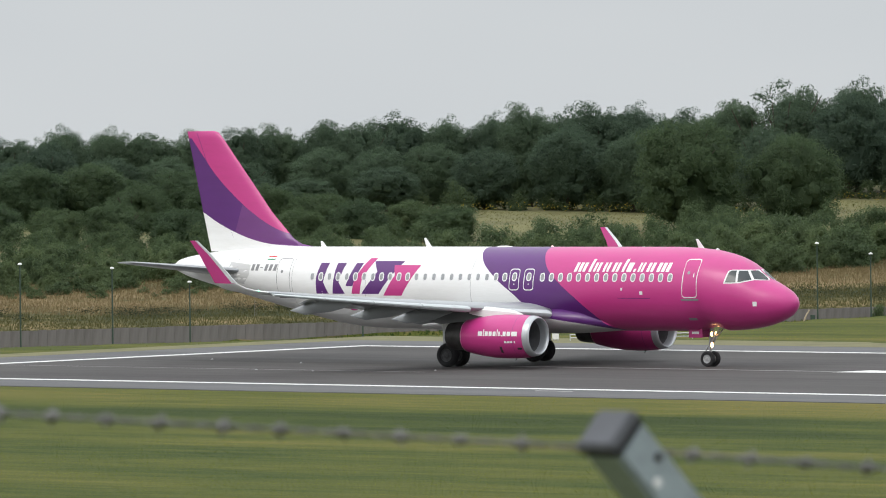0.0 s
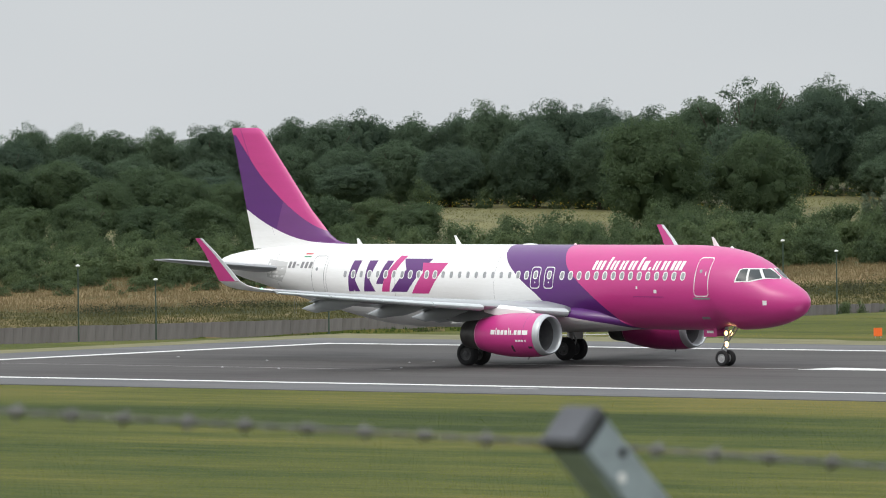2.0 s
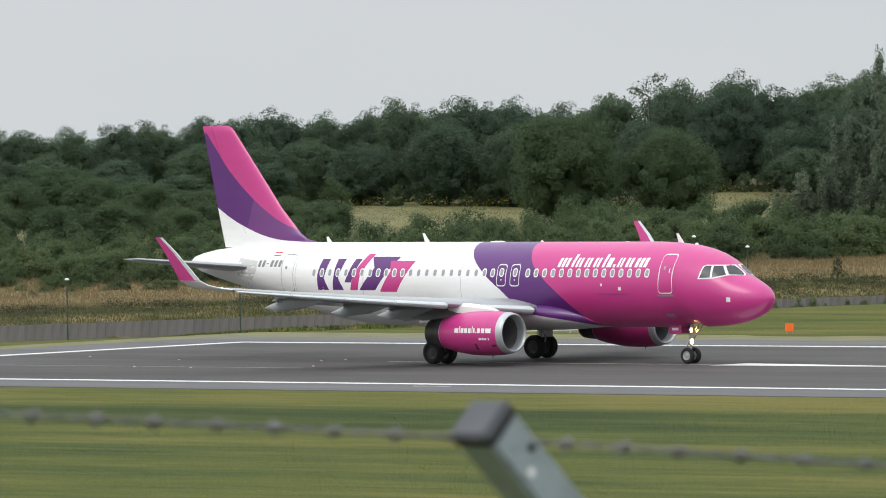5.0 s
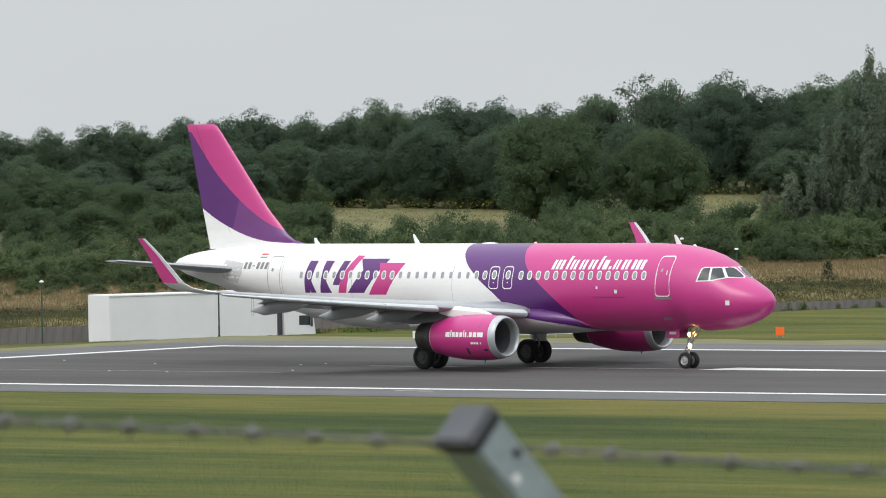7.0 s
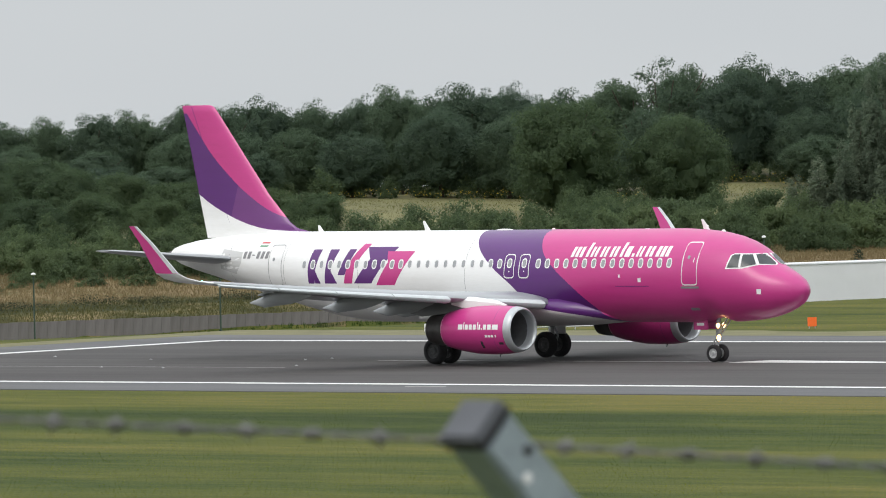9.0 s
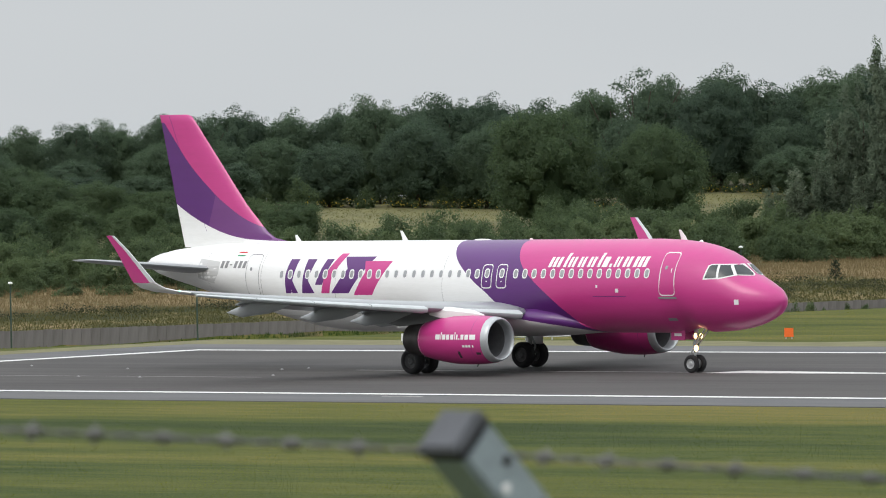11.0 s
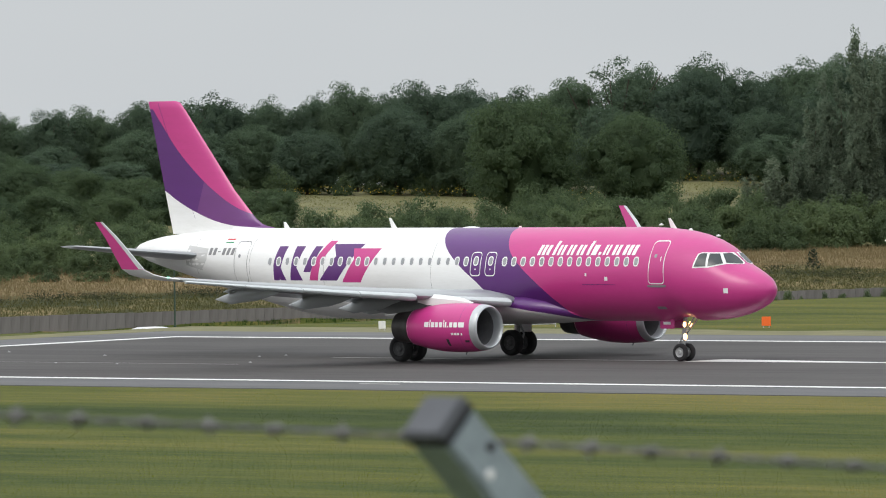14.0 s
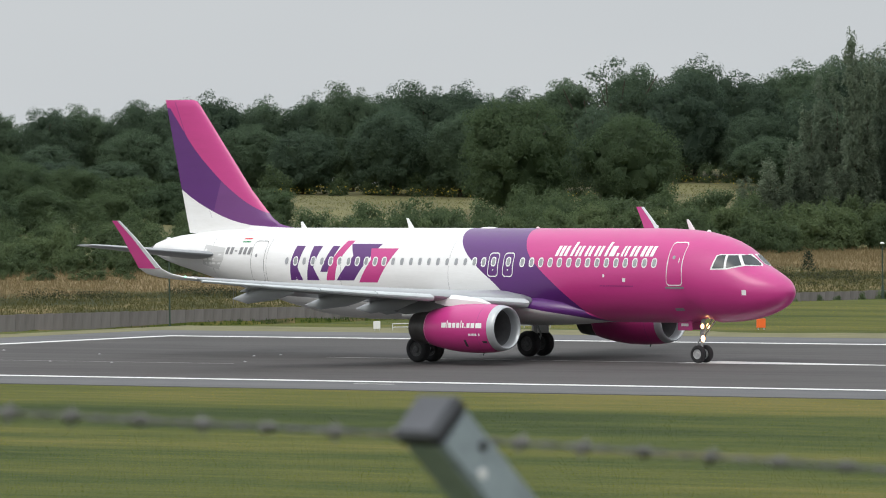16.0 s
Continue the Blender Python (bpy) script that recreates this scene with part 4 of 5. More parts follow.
        # the large emblem on the white rear fuselage: slanted purple and pink blocks
        for pts, material in (
            ([(27.36, 3.52), (27.38, 4.3), (27.24, 5.06), (26.72, 5.06), (26.92, 4.1), (26.60, 3.52)], M_PURPLE), ([(26.34, 3.52), (26.22, 5.06), (25.68, 5.06), (25.96, 4.1), (25.58, 3.52)], M_PURPLE),
            ([(25.52, 3.9), (25.06, 5.06), (24.64, 5.06), (25.10, 3.9)], M_PURPLE), ([(25.16, 3.52), (24.98, 4.3), (24.34, 5.30), (23.90, 5.30), (24.52, 4.3), (24.66, 3.52)], M_PINK),
            ([(24.55, 3.52), (23.66, 4.62), (24.0, 5.16), (22.16, 5.16), (23.5, 3.52)], M_PURPLE), ([(23.2, 3.44), (22.55, 4.46), (22.72, 4.96), (21.08, 4.96), (22.1, 3.44)], M_PINK),
            (oval(25.2, 2.85, 0.5, 0.34), M_PINK)):
            bm = bmesh.new()
            decal(bm, pts, side, 0.0035 if material is M_PURPLE else 0.005, 0.08)
            part("emblem_block", bm, material, plane, "slanted painted emblem block")
        # registration and flag as small bars
        for k in range(6):
            bm = bmesh.new()
            decal(bm, [(31.62 - k * 0.29, 4.66), (31.56 - k * 0.29, 4.98), (31.38 - k * 0.29, 4.98), (31.44 - k * 0.29, 4.66)] if k != 2 else [(31.02, 4.79), (31.02, 4.84), (30.85, 4.84), (30.85, 4.79)], side, 0.014, 0.08)
            part("registration_bar", bm, M_SEAM, plane, "small dark bar")
        for z, col in ((5.34, M_FLAG_RED), (5.20, M_FLAG_GREEN)):
            bm = bmesh.new()
            decal(bm, [(30.75, z), (30.70, z + 0.055), (30.2, z + 0.055), (30.25, z)], side, 0.009, 0.3)
            part("flag_stripe", bm, col, plane, "small painted stripe")
        # skin joints
        for x in (17.9, 24.3, 28.9, 32.6):
            bm = bmesh.new()
            loft(bm, [[skin(x, 2.3 + 0.17 * k, side, 0.004) for k in range(20)], [skin(x + 0.015, 2.3 + 0.17 * k, side, 0.004) for k in range(20)]], False, False)
            part("skin_joint", bm, M_SEAM, plane)
    # fin and tailplane
    prof = [(5.6, 30.2, 35.35, 0.25), (5.95, 29.6, 35.43, 0.24), (6.3, 30.15, 35.52, 0.23), (6.65, 30.5, 35.6, 0.22), (7.57, 31.42, 35.82, 0.2), (9.5, 32.98, 36.26, 0.16), (11.4, 34.52, 36.7, 0.11), (11.68, 34.78, 36.77, 0.1), (11.76, 35.05, 36.79, 0.05)]
    rings = []
    for z, le, te, t in prof:
        c = te - le
        ring = []
        for k, (a, h) in enumerate(((0, 0), (0.03, 0.45), (0.12, 0.8), (0.3, 1), (0.6, 0.75), (0.85, 0.35), (1, 0.04))):
            ring.append((le + a * c, h * t, z))
        ring += [(x, -y, zz) for x, y, zz in ring[1:][::-1]]
        rings.append(ring)
    fin = part("fin", loft(bmesh.new(), rings), M_FIN, plane, "tall swept fin in pink, purple and white", True)
    bm = bmesh.new()
    for side in (1, -1):
        loft(bm, [[(le + 0.68 * (te - le), side * (0.6 * t + 0.004), z), (le + 0.68 * (te - le) + 0.025, side * (0.6 * t + 0.004), z)] for z, le, te, t in prof[2:-1]], False, False)
    part("rudder_joint", bm, M_PURPLE, fin)
    rr = []
    for x, w, h in ((28.9, 0.04, 0.02), (29.6, 0.2, 0.16), (30.6, 0.3, 0.5), (31.4, 0.32, 0.4)):
        rr.append([(x, -w, 5.7), (x, -w * 0.4, 5.82 + h * 0.8), (x, 0, 5.83 + h), (x, w * 0.4, 5.82 + h * 0.8), (x, w, 5.7)])
    part("fin_fillet", loft(bmesh.new(), rr), M_FIN, fin, "", True)
    for side in (1, -1):
        rings = [foil(le, ch, y, z, 0.1, camber=-0.005) for y, le, ch, z in ((0.3, 31.7, 4.2, 4.56), (1.2, 32.2, 3.85, 4.62), (3.5, 33.75, 2.75, 4.87), (5.9, 35.35, 1.55, 5.13), (6.22, 35.75, 0.9, 5.17))]
        hs = part("tailplane", loft(bmesh.new(), mirrored(rings, side)), M_GREY, plane, "grey horizontal tailplane", True)
        bm = bmesh.new()
        decal(bm, [(31.7, 4.95), (33.1, 5.1), (33.3, 4.2), (32.2, 3.95), (31.75, 4.45)], side, 0.006, 0.2)
        part("tail_root_plate", bm, M_PLATE, hs, "pale grey rub plate")
    for side in (1, -1):
        build_wing(plane, side)
        build_engine(plane, side)
    build_gear(plane)
    # aerials, domes and beacons
    for x, h, back_x in ((21.75, 0.46, 0.2), (28.25, 0.3, 0.1), (5.55, 0.46, 0.2)):
        zc, hh, w = hull(x)
        z = zc + hh - 0.02
        bm = bmesh.new()
        r0 = [(x - 0.2, 0, z), (x - 0.05, 0.03, z), (x + 0.15, 0.01, z), (x + 0.15, -0.01, z), (x - 0.05, -0.03, z)]
        r1 = [(x + back_x - 0.04, 0, z + h), (x + back_x + 0.03, 0.015, z + h), (x + back_x + 0.1, 0.005, z + h), (x + back_x + 0.1, -0.005, z + h), (x + back_x + 0.03, -0.015, z + h)]
        part("blade_aerial", loft(bm, [r0, r1]), M_WHITE, plane, "white blade aerial", False)
    for x, r, material in ((17.15, 0.5, M_WHITE), (8.9, 0.2, M_WHITE), (14.3, 0.1, M_RED), (4.6, 0.12, M_WHITE)):
        zc, hh, w = hull(x)
        bm = bmesh.new()
        bmesh.ops.create_uvsphere(bm, u_segments=16, v_segments=8, radius=r, matrix=Matrix.Translation((x, 0, zc + hh - 0.02)) @ Matrix.Diagonal((1, 0.5, 0.14 if r > 0.15 else 0.9, 1)))
        part("aerial_dome", bm, material, plane, "", True)
    bm = bmesh.new()
    spin(bm, [(37.5, 0.2), (37.75, 0.13), (37.76, 0.09), (37.6, 0.08)], 0, ZC + 1.06, 16)
    part("exhaust_pipe", bm, M_NOZZLE, plane, "dark tail exhaust", True)
    return plane


AIRLINER = build_airliner()


# ---- markings, boards and small things by the runway ----
slab("centre_arrow", [rw(a, b) for a, b in ((195.0, 269.35), (194.6, 271.9), (184.5, 270.3), (184.5, 269.85))], 0.058, M_LINE, "white tapering arrow head painted on the runway centre", "runway marking", 0.01)
slab("thin_centre_line", [rw(a, b) for a, b in ((215.0, 269.9), (215.0, 270.15), (195.4, 270.15), (195.4, 269.9))], 0.057, M_LINE_DULL, "thin faded line on the runway", "runway marking", 0.01)
slab("far_centre_line", [rw(a, b) for a, b in ((184.2, 269.95), (184.2, 270.15), (150.0, 270.15), (150.0, 269.95))], 0.057, M_LINE_DULL, "thin faded line on the runway", "runway marking", 0.01)
slab("old_centre_line", [rw(a, b) for a, b in ((242.0, 262.0), (242.0, 262.08), (214.0, 262.08), (214.0, 262.0))], 0.057, M_LINE_DULL, "faint old line on the runway", "runway marking", 0.01)
slab("old_edge_mark", [rw(a, b) for a, b in ((194.0, 245.4), (194.3, 245.75), (192.2, 245.75), (191.9, 245.4))], 0.05, M_LINE_DULL, "short worn white mark on the shoulder", "runway marking", 0.02)


def ground_light():
    """A low flush runway light: a shallow steel dome with two lenses."""
    bm = bmesh.new()
    bmesh.ops.create_cone(bm, cap_ends=True, segments=14, radius1=0.085, radius2=0.055, depth=0.03, matrix=Matrix.Translation((0, 0, 0.015)))
    ob = tagged(link("runway_light", bm, M_LINE_DULL), "pale flush light set in the runway", "runway light", "runway lights")
    for s_ in (-1, 1):
        part("lens", box(bmesh.new(), (-0.03, s_ * 0.04 - 0.015, 0.02), (0.02, s_ * 0.04 + 0.015, 0.045), 0.005), M_ALU, ob)
    return ob


light0 = ground_light()
light0.matrix_basis = pose(-8.4, 347.9, 0.05)
for x, y in ((-7.2, 348.9), (-15.7, 352.9), (-8.6, 340.2), (-20.6, 360.2), (-17.5, 343.9), (-14.6, 341.2)):
    copy_thing(light0, pose(x, y, 0.05))


def marker_board(name, x, y, w, h, material, label):
    z = ground_z(x, y)
    th = empty(name, pose(x, y, z, 0, 0, 8))
    tagged(th, label, "marker board")
    part("panel", box(bmesh.new(), (-w / 2, -0.04, 0.10), (w / 2, 0.04, 0.10 + h), 0.015), material, th)
    for s_ in (-1, 1):
        part("foot", rod(bmesh.new(), (s_ * w * 0.32, 0, -0.05), (s_ * w * 0.32, 0, 0.2), 0.03), M_STEEL, th)


marker_board("orange_marker", 16.25, 379.4, 0.46, 0.46, M_ORANGE, "square orange marker board in the grass")
marker_board("white_marker", -3.1, 386.0, 0.36, 0.40, M_BOARD, "small square white marker board in the grass")

# ---- roadside wall of upright panels ----
def build_wall():
    bm = bmesh.new()
    for a0, a1 in ((-300, 300),):
        p, q = WALL_P + WALL_D * a0, WALL_P + WALL_D * a1
        n = WALL_N * 0.12
        vs = [bm.verts.new((v.x, v.y, z)) for z in (-2.3, 0.0) for v in (p + n * 0.2, q + n * 0.2, q + n, p + n)]
        for f in ((0, 1, 2, 3), (4, 5, 6, 7), (0, 1, 5, 4), (1, 2, 6, 5), (2, 3, 7, 6), (3, 0, 4, 7)):
            bm.faces.new([vs[i] for i in f])
    wall = tagged(link("boundary_wall", bm, M_WALL), "weathered grey boundary wall of upright panels beside the road", "wall", kind="structure")
    bm = bmesh.new()
    box(bm, (-0.297, -0.05, -2.3), (0.297, 0.0, 0.34), 0.006)
    me = bpy.data.meshes.new("panel")
    bm.to_mesh(me)
    bm.free()
    me.materials.append(M_PANEL)
    rnd = random.Random(5)
    for k in range(-60, 150):
        c = WALL_P + WALL_D * (k * 0.6)
        ob = new("panel", me)
        ob.parent = wall
        ob.matrix_basis = pose(c.x, c.y, rnd.uniform(-0.02, 0.02), 0, rnd.uniform(-0.2, 0.2), math.degrees(math.atan2(WALL_D.y, WALL_D.x)))


def panel_material():
    m = Nodes("wall_panel")
    rnd = m.n.new("ShaderNodeObjectInfo").outputs["Random"]
    st = m.noise(1.2, 5, 0.6, m.coords(3, 3, 0.5))
    f = m.math("ADD", m.math("MULTIPLY", rnd, 0.16), m.math("MULTIPLY", st, 0.84))
    return m.done(m.ramp(f, (0.3, (0.150, 0.138, 0.130)), (0.72, (0.225, 0.210, 0.20))), 0.9, spec=0.2)


M_PANEL = panel_material()
build_wall()


def street_lamp(x, y, top):
    z = ground_z(x, y)
    th = tagged(empty("street_lamp", pose(x, y, z)), "slim dark green lamp post with a white dome head", "lamp post", "lamp posts along the road")
    h = top - z
    part("pole", rod(bmesh.new(), (0, 0, -0.2), (0, 0, h - 0.12), 0.055, 0.04), M_POLE, th, "", True)
    part("base", rod(bmesh.new(), (0, 0, -0.2), (0, 0, 0.8), 0.085, 0.08), M_POLE, th, "", True)
    bm = bmesh.new()
    spin_pts = [(0.0, 0.01), (0.02, 0.09), (0.07, 0.13), (0.11, 0.13), (0.14, 0.05)]
    rings = [[(r * math.cos(2 * math.pi * i / 16), r * math.sin(2 * math.pi * i / 16), h + 0.06 - dz) for i in range(16)] for dz, r in spin_pts]
    part("lamp_head", loft(bm, rings), M_BOARD, th, "white domed lamp head", True)


for x, y, top in ((-28.7, 402, 4.0), (-24.0, 398, 3.25), (-14.3, 402, 4.6), (-33.5, 396, 4.4), (12.5, 425, 4.6), (16.0, 432, 3.8), (25.6, 430, 3.4)):
    street_lamp(x, y, top)


def crash_barrier():
    th = tagged(empty("crash_barrier"), "low pale galvanised barrier at the edge of the grass", "barrier")
    p0, p1 = Vector((-2.3, 386.4, 0)), Vector((5.8, 387.4, 0))
    d = p1 - p0
    for k in range(7):
        c = p0 + d * k / 6
        z = ground_z(c.x, c.y)
        part("post", rod(bmesh.new(), (c.x, c.y, z - 0.2), (c.x, c.y, z + 0.36), 0.03), M_RAIL, th)
    for h in (0.16, 0.34):
        part("rail", rod(bmesh.new(), (p0.x, p0.y - 0.04, ground_z(p0.x, p0.y) + h), (p1.x, p1.y - 0.04, ground_z(p1.x, p1.y) + h), 0.032, seg=8), M_RAIL, th)


crash_barrier()

def leaning_pole():
    bm = bmesh.new()
    rod(bm, (11.45, 432.0, ground_z(11.45, 432.0) - 0.2), (12.0, 432.33, 0.02), 0.055, 0.05)
    rod(bm, (11.99, 432.325, 0.0), (12.22, 432.46, 0.34), 0.05, 0.045)
    tagged(link("leaning_pole", bm, M_TIMBER, smooth=True), "bent pale wooden pole leaning beside the road", "pole")


def green_cabinet():
    th = tagged(empty("roadside_cabinet"), "small dark green metal cabinet beside the road", "cabinet")
    z = ground_z(12.45, 432.6)
    part("body", box(bmesh.new(), (12.28, 432.45, z - 0.1), (12.56, 432.75, -0.02), 0.02), M_POLE, th)
    part("lid", box(bmesh.new(), (12.26, 432.43, -0.018), (12.58, 432.77, 0.03), 0.01), M_POLE, th)


M_TIMBER = mottled("weathered_timber", (0.42, 0.34, 0.24), 0.85, 0, 0.3, 3)
leaning_pole()
green_cabinet()

# ---- cranked fence post and barbed wire just ahead of the camera ----
def fence_stand(y):
    """Where the near corner of the post's cap is when the camera has come y metres: the fence keeps its bearing from the camera, and its
    distance shrinks with that of the far scene, as under the clip's zoom."""
    d = 10.0 * (335 - y) / 335
    return Vector((-0.0060 * d, y + d, 11.905 - 0.0427 * y - 0.0453 * d))


def fence_post():
    """A box-section post; its origin is the near corner of the cap."""
    s_ = 0.0705
    a = Vector((41, 44, 58)).normalized() * s_
    b = Vector((61, -59, 0)).normalized() * s_
    c = Vector((0.52, 0.507, -0.69)).normalized()
    o = Vector((0, 0, 0))
    th = tagged(empty("fence_post"), "galvanised steel fence post with a cranked arm and dark end cap", "fence post")
    def bar(p, q, u, v, name, material, bevel, label=""):
        bm = bmesh.new()
        loft(bm, [[p, p + u, p + u + v, p + v], [q, q + u, q + u + v, q + v]])
        bmesh.ops.bevel(bm, geom=bm.edges[:], offset=bevel, segments=2, affect="EDGES")
        return part(name, bm, material, th, label)
    arm = bar(o + c * 0.018, o + c * 0.62, a, b, "arm", M_GALV, 0.006, "streaked galvanised box-section arm")
    ua, ub = a.normalized(), b.normalized()
    e = 0.0018
    bar(o - c * 0.004 - ua * e - ub * e, o + c * 0.014 - ua * e - ub * e, a + ua * 2 * e, b + ub * 2 * e, "end_cap", M_CAP, 0.005, "dark plastic end cap")
    bar(o + c * 0.012 - ua * 0.001 - ub * 0.001, o + c * 0.021 - ua * 0.001 - ub * 0.001, a + ua * 0.002, b + ub * 0.002, "cap_rim", M_RIM, 0.002, "near-black rubber rim of the cap")
    foot = o + c * 0.62 + a * 0.5 + b * 0.5
    part("upright", box(bmesh.new(), (foot.x - 0.04, foot.y - 0.04, -1.8), (foot.x + 0.04, foot.y + 0.04, foot.z + 0.02), 0.006), M_GALV, th)
    # the bolt's glint is painted as a white disc, the hole a dark one
    for name, material, al, au, r in (("bolt_hole", M_DARKIN, 0.078, 0.74, 0.0072), ("bolt", M_BOARD, 0.102, 0.33, 0.0075)):
        ctr = o + c * al + a * au + b
        bm = bmesh.new()
        rod(bm, ctr - ub * 0.004, ctr + ub * 0.0025, r, seg=14)
        part(name, bm, material, arm)
    return th


def barbed_wire():
    """Two twisted strands with a barb every few inches; the origin is level with the post's cap."""
    th = tagged(empty("barbed_wire"), "taut rusty barbed wire strung past the post", "barbed wire")
    def at(x):
        return Vector((x, 0.075, -0.008 - (0.068 if x < 0.06 else 0.085) * (x - 0.06)))
    bm = bmesh.new()
    n = 520
    for ph in (0, math.pi):
        rings = []
        for k in range(n + 1):
            x = -3.2 + 6.4 * k / n
            q = at(x) + Vector((0, 0.0024 * math.cos(x * 85 + ph), 0.0024 * math.sin(x * 85 + ph)))
            rings.append([(q.x, q.y + 0.0022 * math.cos(i * 2 * math.pi / 5), q.z + 0.0022 * math.sin(i * 2 * math.pi / 5)) for i in range(5)])
        loft(bm, rings)
    part("strand", bm, M_WIRE, th, "", True)
    rnd = random.Random(8)
    x = -3.15
    while x < 3.15:
        p = at(x)
        bm = bmesh.new()
        for k in range(2):
            a = rnd.uniform(0, math.pi)
            d = Vector((rnd.uniform(-0.005, 0.005), 0.014 * math.cos(a), 0.014 * math.sin(a)))
            rod(bm, p - d, p + d, 0.0025, seg=5)
        for k in range(4):
            rod(bm, p + Vector((-0.010 + k * 0.005, 0, 0.0)), p + Vector((-0.005 + k * 0.005, 0, 0)), 0.0075, seg=8)
        part("barb", bm, M_WIRE, th)
        x += 0.084 + rnd.uniform(-0.008, 0.008)
    return th


POST, WIRE = fence_post(), barbed_wire()


# ---- traffic on the sunken road ----
M_TRUCK = mottled("white_trailer_skin", (0.78, 0.79, 0.80), 0.45, 0, 0.06, 0.5)
M_CARW = mottled("white_car_paint", (0.75, 0.76, 0.77), 0.25, 0, 0.05, 1, coat=0.5)
M_CARS = mottled("silver_car_paint", (0.48, 0.5, 0.52), 0.3, 0.4, 0.08, 1, coat=0.5)
ROAD_HEAD = math.degrees(math.atan2(WALL_D.y, WALL_D.x))


def simple_wheel(parent, x, y, r, w):
    bm = bmesh.new()
    prof = [(-w / 2, r * 0.55), (-w / 2, r * 0.9), (-w * 0.35, r), (w * 0.35, r), (w / 2, r * 0.9), (w / 2, r * 0.55)]
    loft(bm, [[(q * math.cos(2 * math.pi * i / 24), a, q * math.sin(2 * math.pi * i / 24)) for i in range(24)] for a, q in prof])
    wh = part("wheel", bm, M_TYRE, parent, "black tyre on a steel rim")
    bm = bmesh.new()
    rod(bm, (0, -w * 0.52, 0), (0, w * 0.52, 0), r * 0.5, seg=16)
    part("rim", bm, M_HUB, wh)
    wh.location = (x, y, r)


def build_truck():
    """x runs forward from the tail."""
    th = tagged(empty("truck"), "white articulated truck with a plain box trailer on the road", "truck")
    part("trailer_box", box(bmesh.new(), (0, -1.27, 1.15), (11.1, 1.27, 4.02), 0.04), M_TRUCK, th, "plain white trailer box")
    part("trailer_skirt", box(bmesh.new(), (0.3, -1.22, 0.55), (10.6, 1.22, 1.12), 0.03), M_TRUCK, th, "white side skirt")
    for z in (1.22, 3.9):
        part("trailer_rail", box(bmesh.new(), (0.01, -1.30, z), (11.09, -1.268, z + 0.07), 0.01), M_ALU, th)
    bm = bmesh.new()
    outline = [(11.65, 0.5), (11.65, 3.55), (11.9, 3.55), (13.0, 3.2), (13.35, 3.0), (13.62, 2.2), (13.75, 1.6), (13.75, 0.5)]
    loft(bm, [[(x, y, z) for x, z in outline] for y in (-1.2, 1.2)])
    bmesh.ops.bevel(bm, geom=bm.edges[:], offset=0.08, segments=2, affect="EDGES")
    cab = part("cab", bm, M_TRUCK, th, "white cab with a roof deflector")
    for y in (-1, 1):
        part("side_window", box(bmesh.new(), (12.6, y * 1.2 - 0.015, 1.95), (13.35, y * 1.2 + 0.015, 2.5), 0.01), M_GLASS, cab, "dark cab side window")
        part("mirror", box(bmesh.new(), (13.3, y * 1.35 - 0.06, 1.85), (13.42, y * 1.35 + 0.06, 2.45), 0.02), M_CAP, cab)
    bm = bmesh.new()
    vs = [bm.verts.new(v) for v in ((13.38, -1.08, 2.95), (13.38, 1.08, 2.95), (13.68, 1.08, 2.1), (13.68, -1.08, 2.1))]
    bm.faces.new(vs)
    bmesh.ops.solidify(bm, geom=bm.faces[:], thickness=0.02)
    part("windscreen", bm, M_GLASS, cab)
    # dark box fills the gap behind the cab, in place of its shade
    part("coupling_gap", box(bmesh.new(), (11.1, -0.9, 0.6), (11.66, 0.9, 3.2), 0.02), M_CAP, th)
    for x in (1.6, 2.9, 4.2, 10.4, 13.0):
        for y in (-1.05, 1.05):
            simple_wheel(th, x, y, 0.5, 0.32)
    return th


def build_car(label, material):
    """x runs forward from the tail; 4.3 m long."""
    th = tagged(empty("car"), label, "car", "cars on the road")
    side_pts = [(0.0, 0.45), (0.02, 0.85), (0.12, 1.0), (0.45, 1.38), (0.9, 1.47), (1.9, 1.48), (2.4, 1.4), (3.1, 0.98), (3.9, 0.82), (4.25, 0.65), (4.3, 0.4), (4.1, 0.22), (0.2, 0.22)]
    bm = bmesh.new()
    rings = []
    for y in (-0.88, -0.8, -0.6, 0.6, 0.8, 0.88):
        k = 1 - 0.10 * max(0, (abs(y) - 0.6) / 0.28)
        rings.append([(x, y * (0.86 if z > 1.2 else 1), 0.22 + (z - 0.22) * k) for x, z in side_pts])
    body = part("body", loft(bm, rings), material, th, "", True)
    for y in (-1, 1):
        bm = bmesh.new()
        loft(bm, [[(x, y * w, z) for x, z, w in ((0.6, 1.02, 0.885), (0.8, 1.3, 0.80), (1.9, 1.36, 0.79), (2.3, 1.3, 0.80), (2.75, 1.02, 0.885))], [(x, y * (w - 0.02), z) for x, z, w in ((0.6, 1.02, 0.885), (0.8, 1.3, 0.80), (1.9, 1.36, 0.79), (2.3, 1.3, 0.80), (2.75, 1.02, 0.885))]])
        part("side_window", bm, M_GLASS, body)
        part("headlight", box(bmesh.new(), (4.1, y * 0.62 - 0.15, 0.6), (4.28, y * 0.62 + 0.15, 0.72), 0.03), M_ALU, body)
    for x in (0.8, 3.4):
        for y in (-0.78, 0.78):
            simple_wheel(th, x, y, 0.31, 0.2)
    return th


TRUCK = build_truck()
CAR_A = build_car("white hatchback driving on the sunken road", M_CARW)
CAR_B = build_car("white saloon driving on the sunken road", M_CARW)
CAR_C = build_car("pale silver car driving on the sunken road", M_CARS)


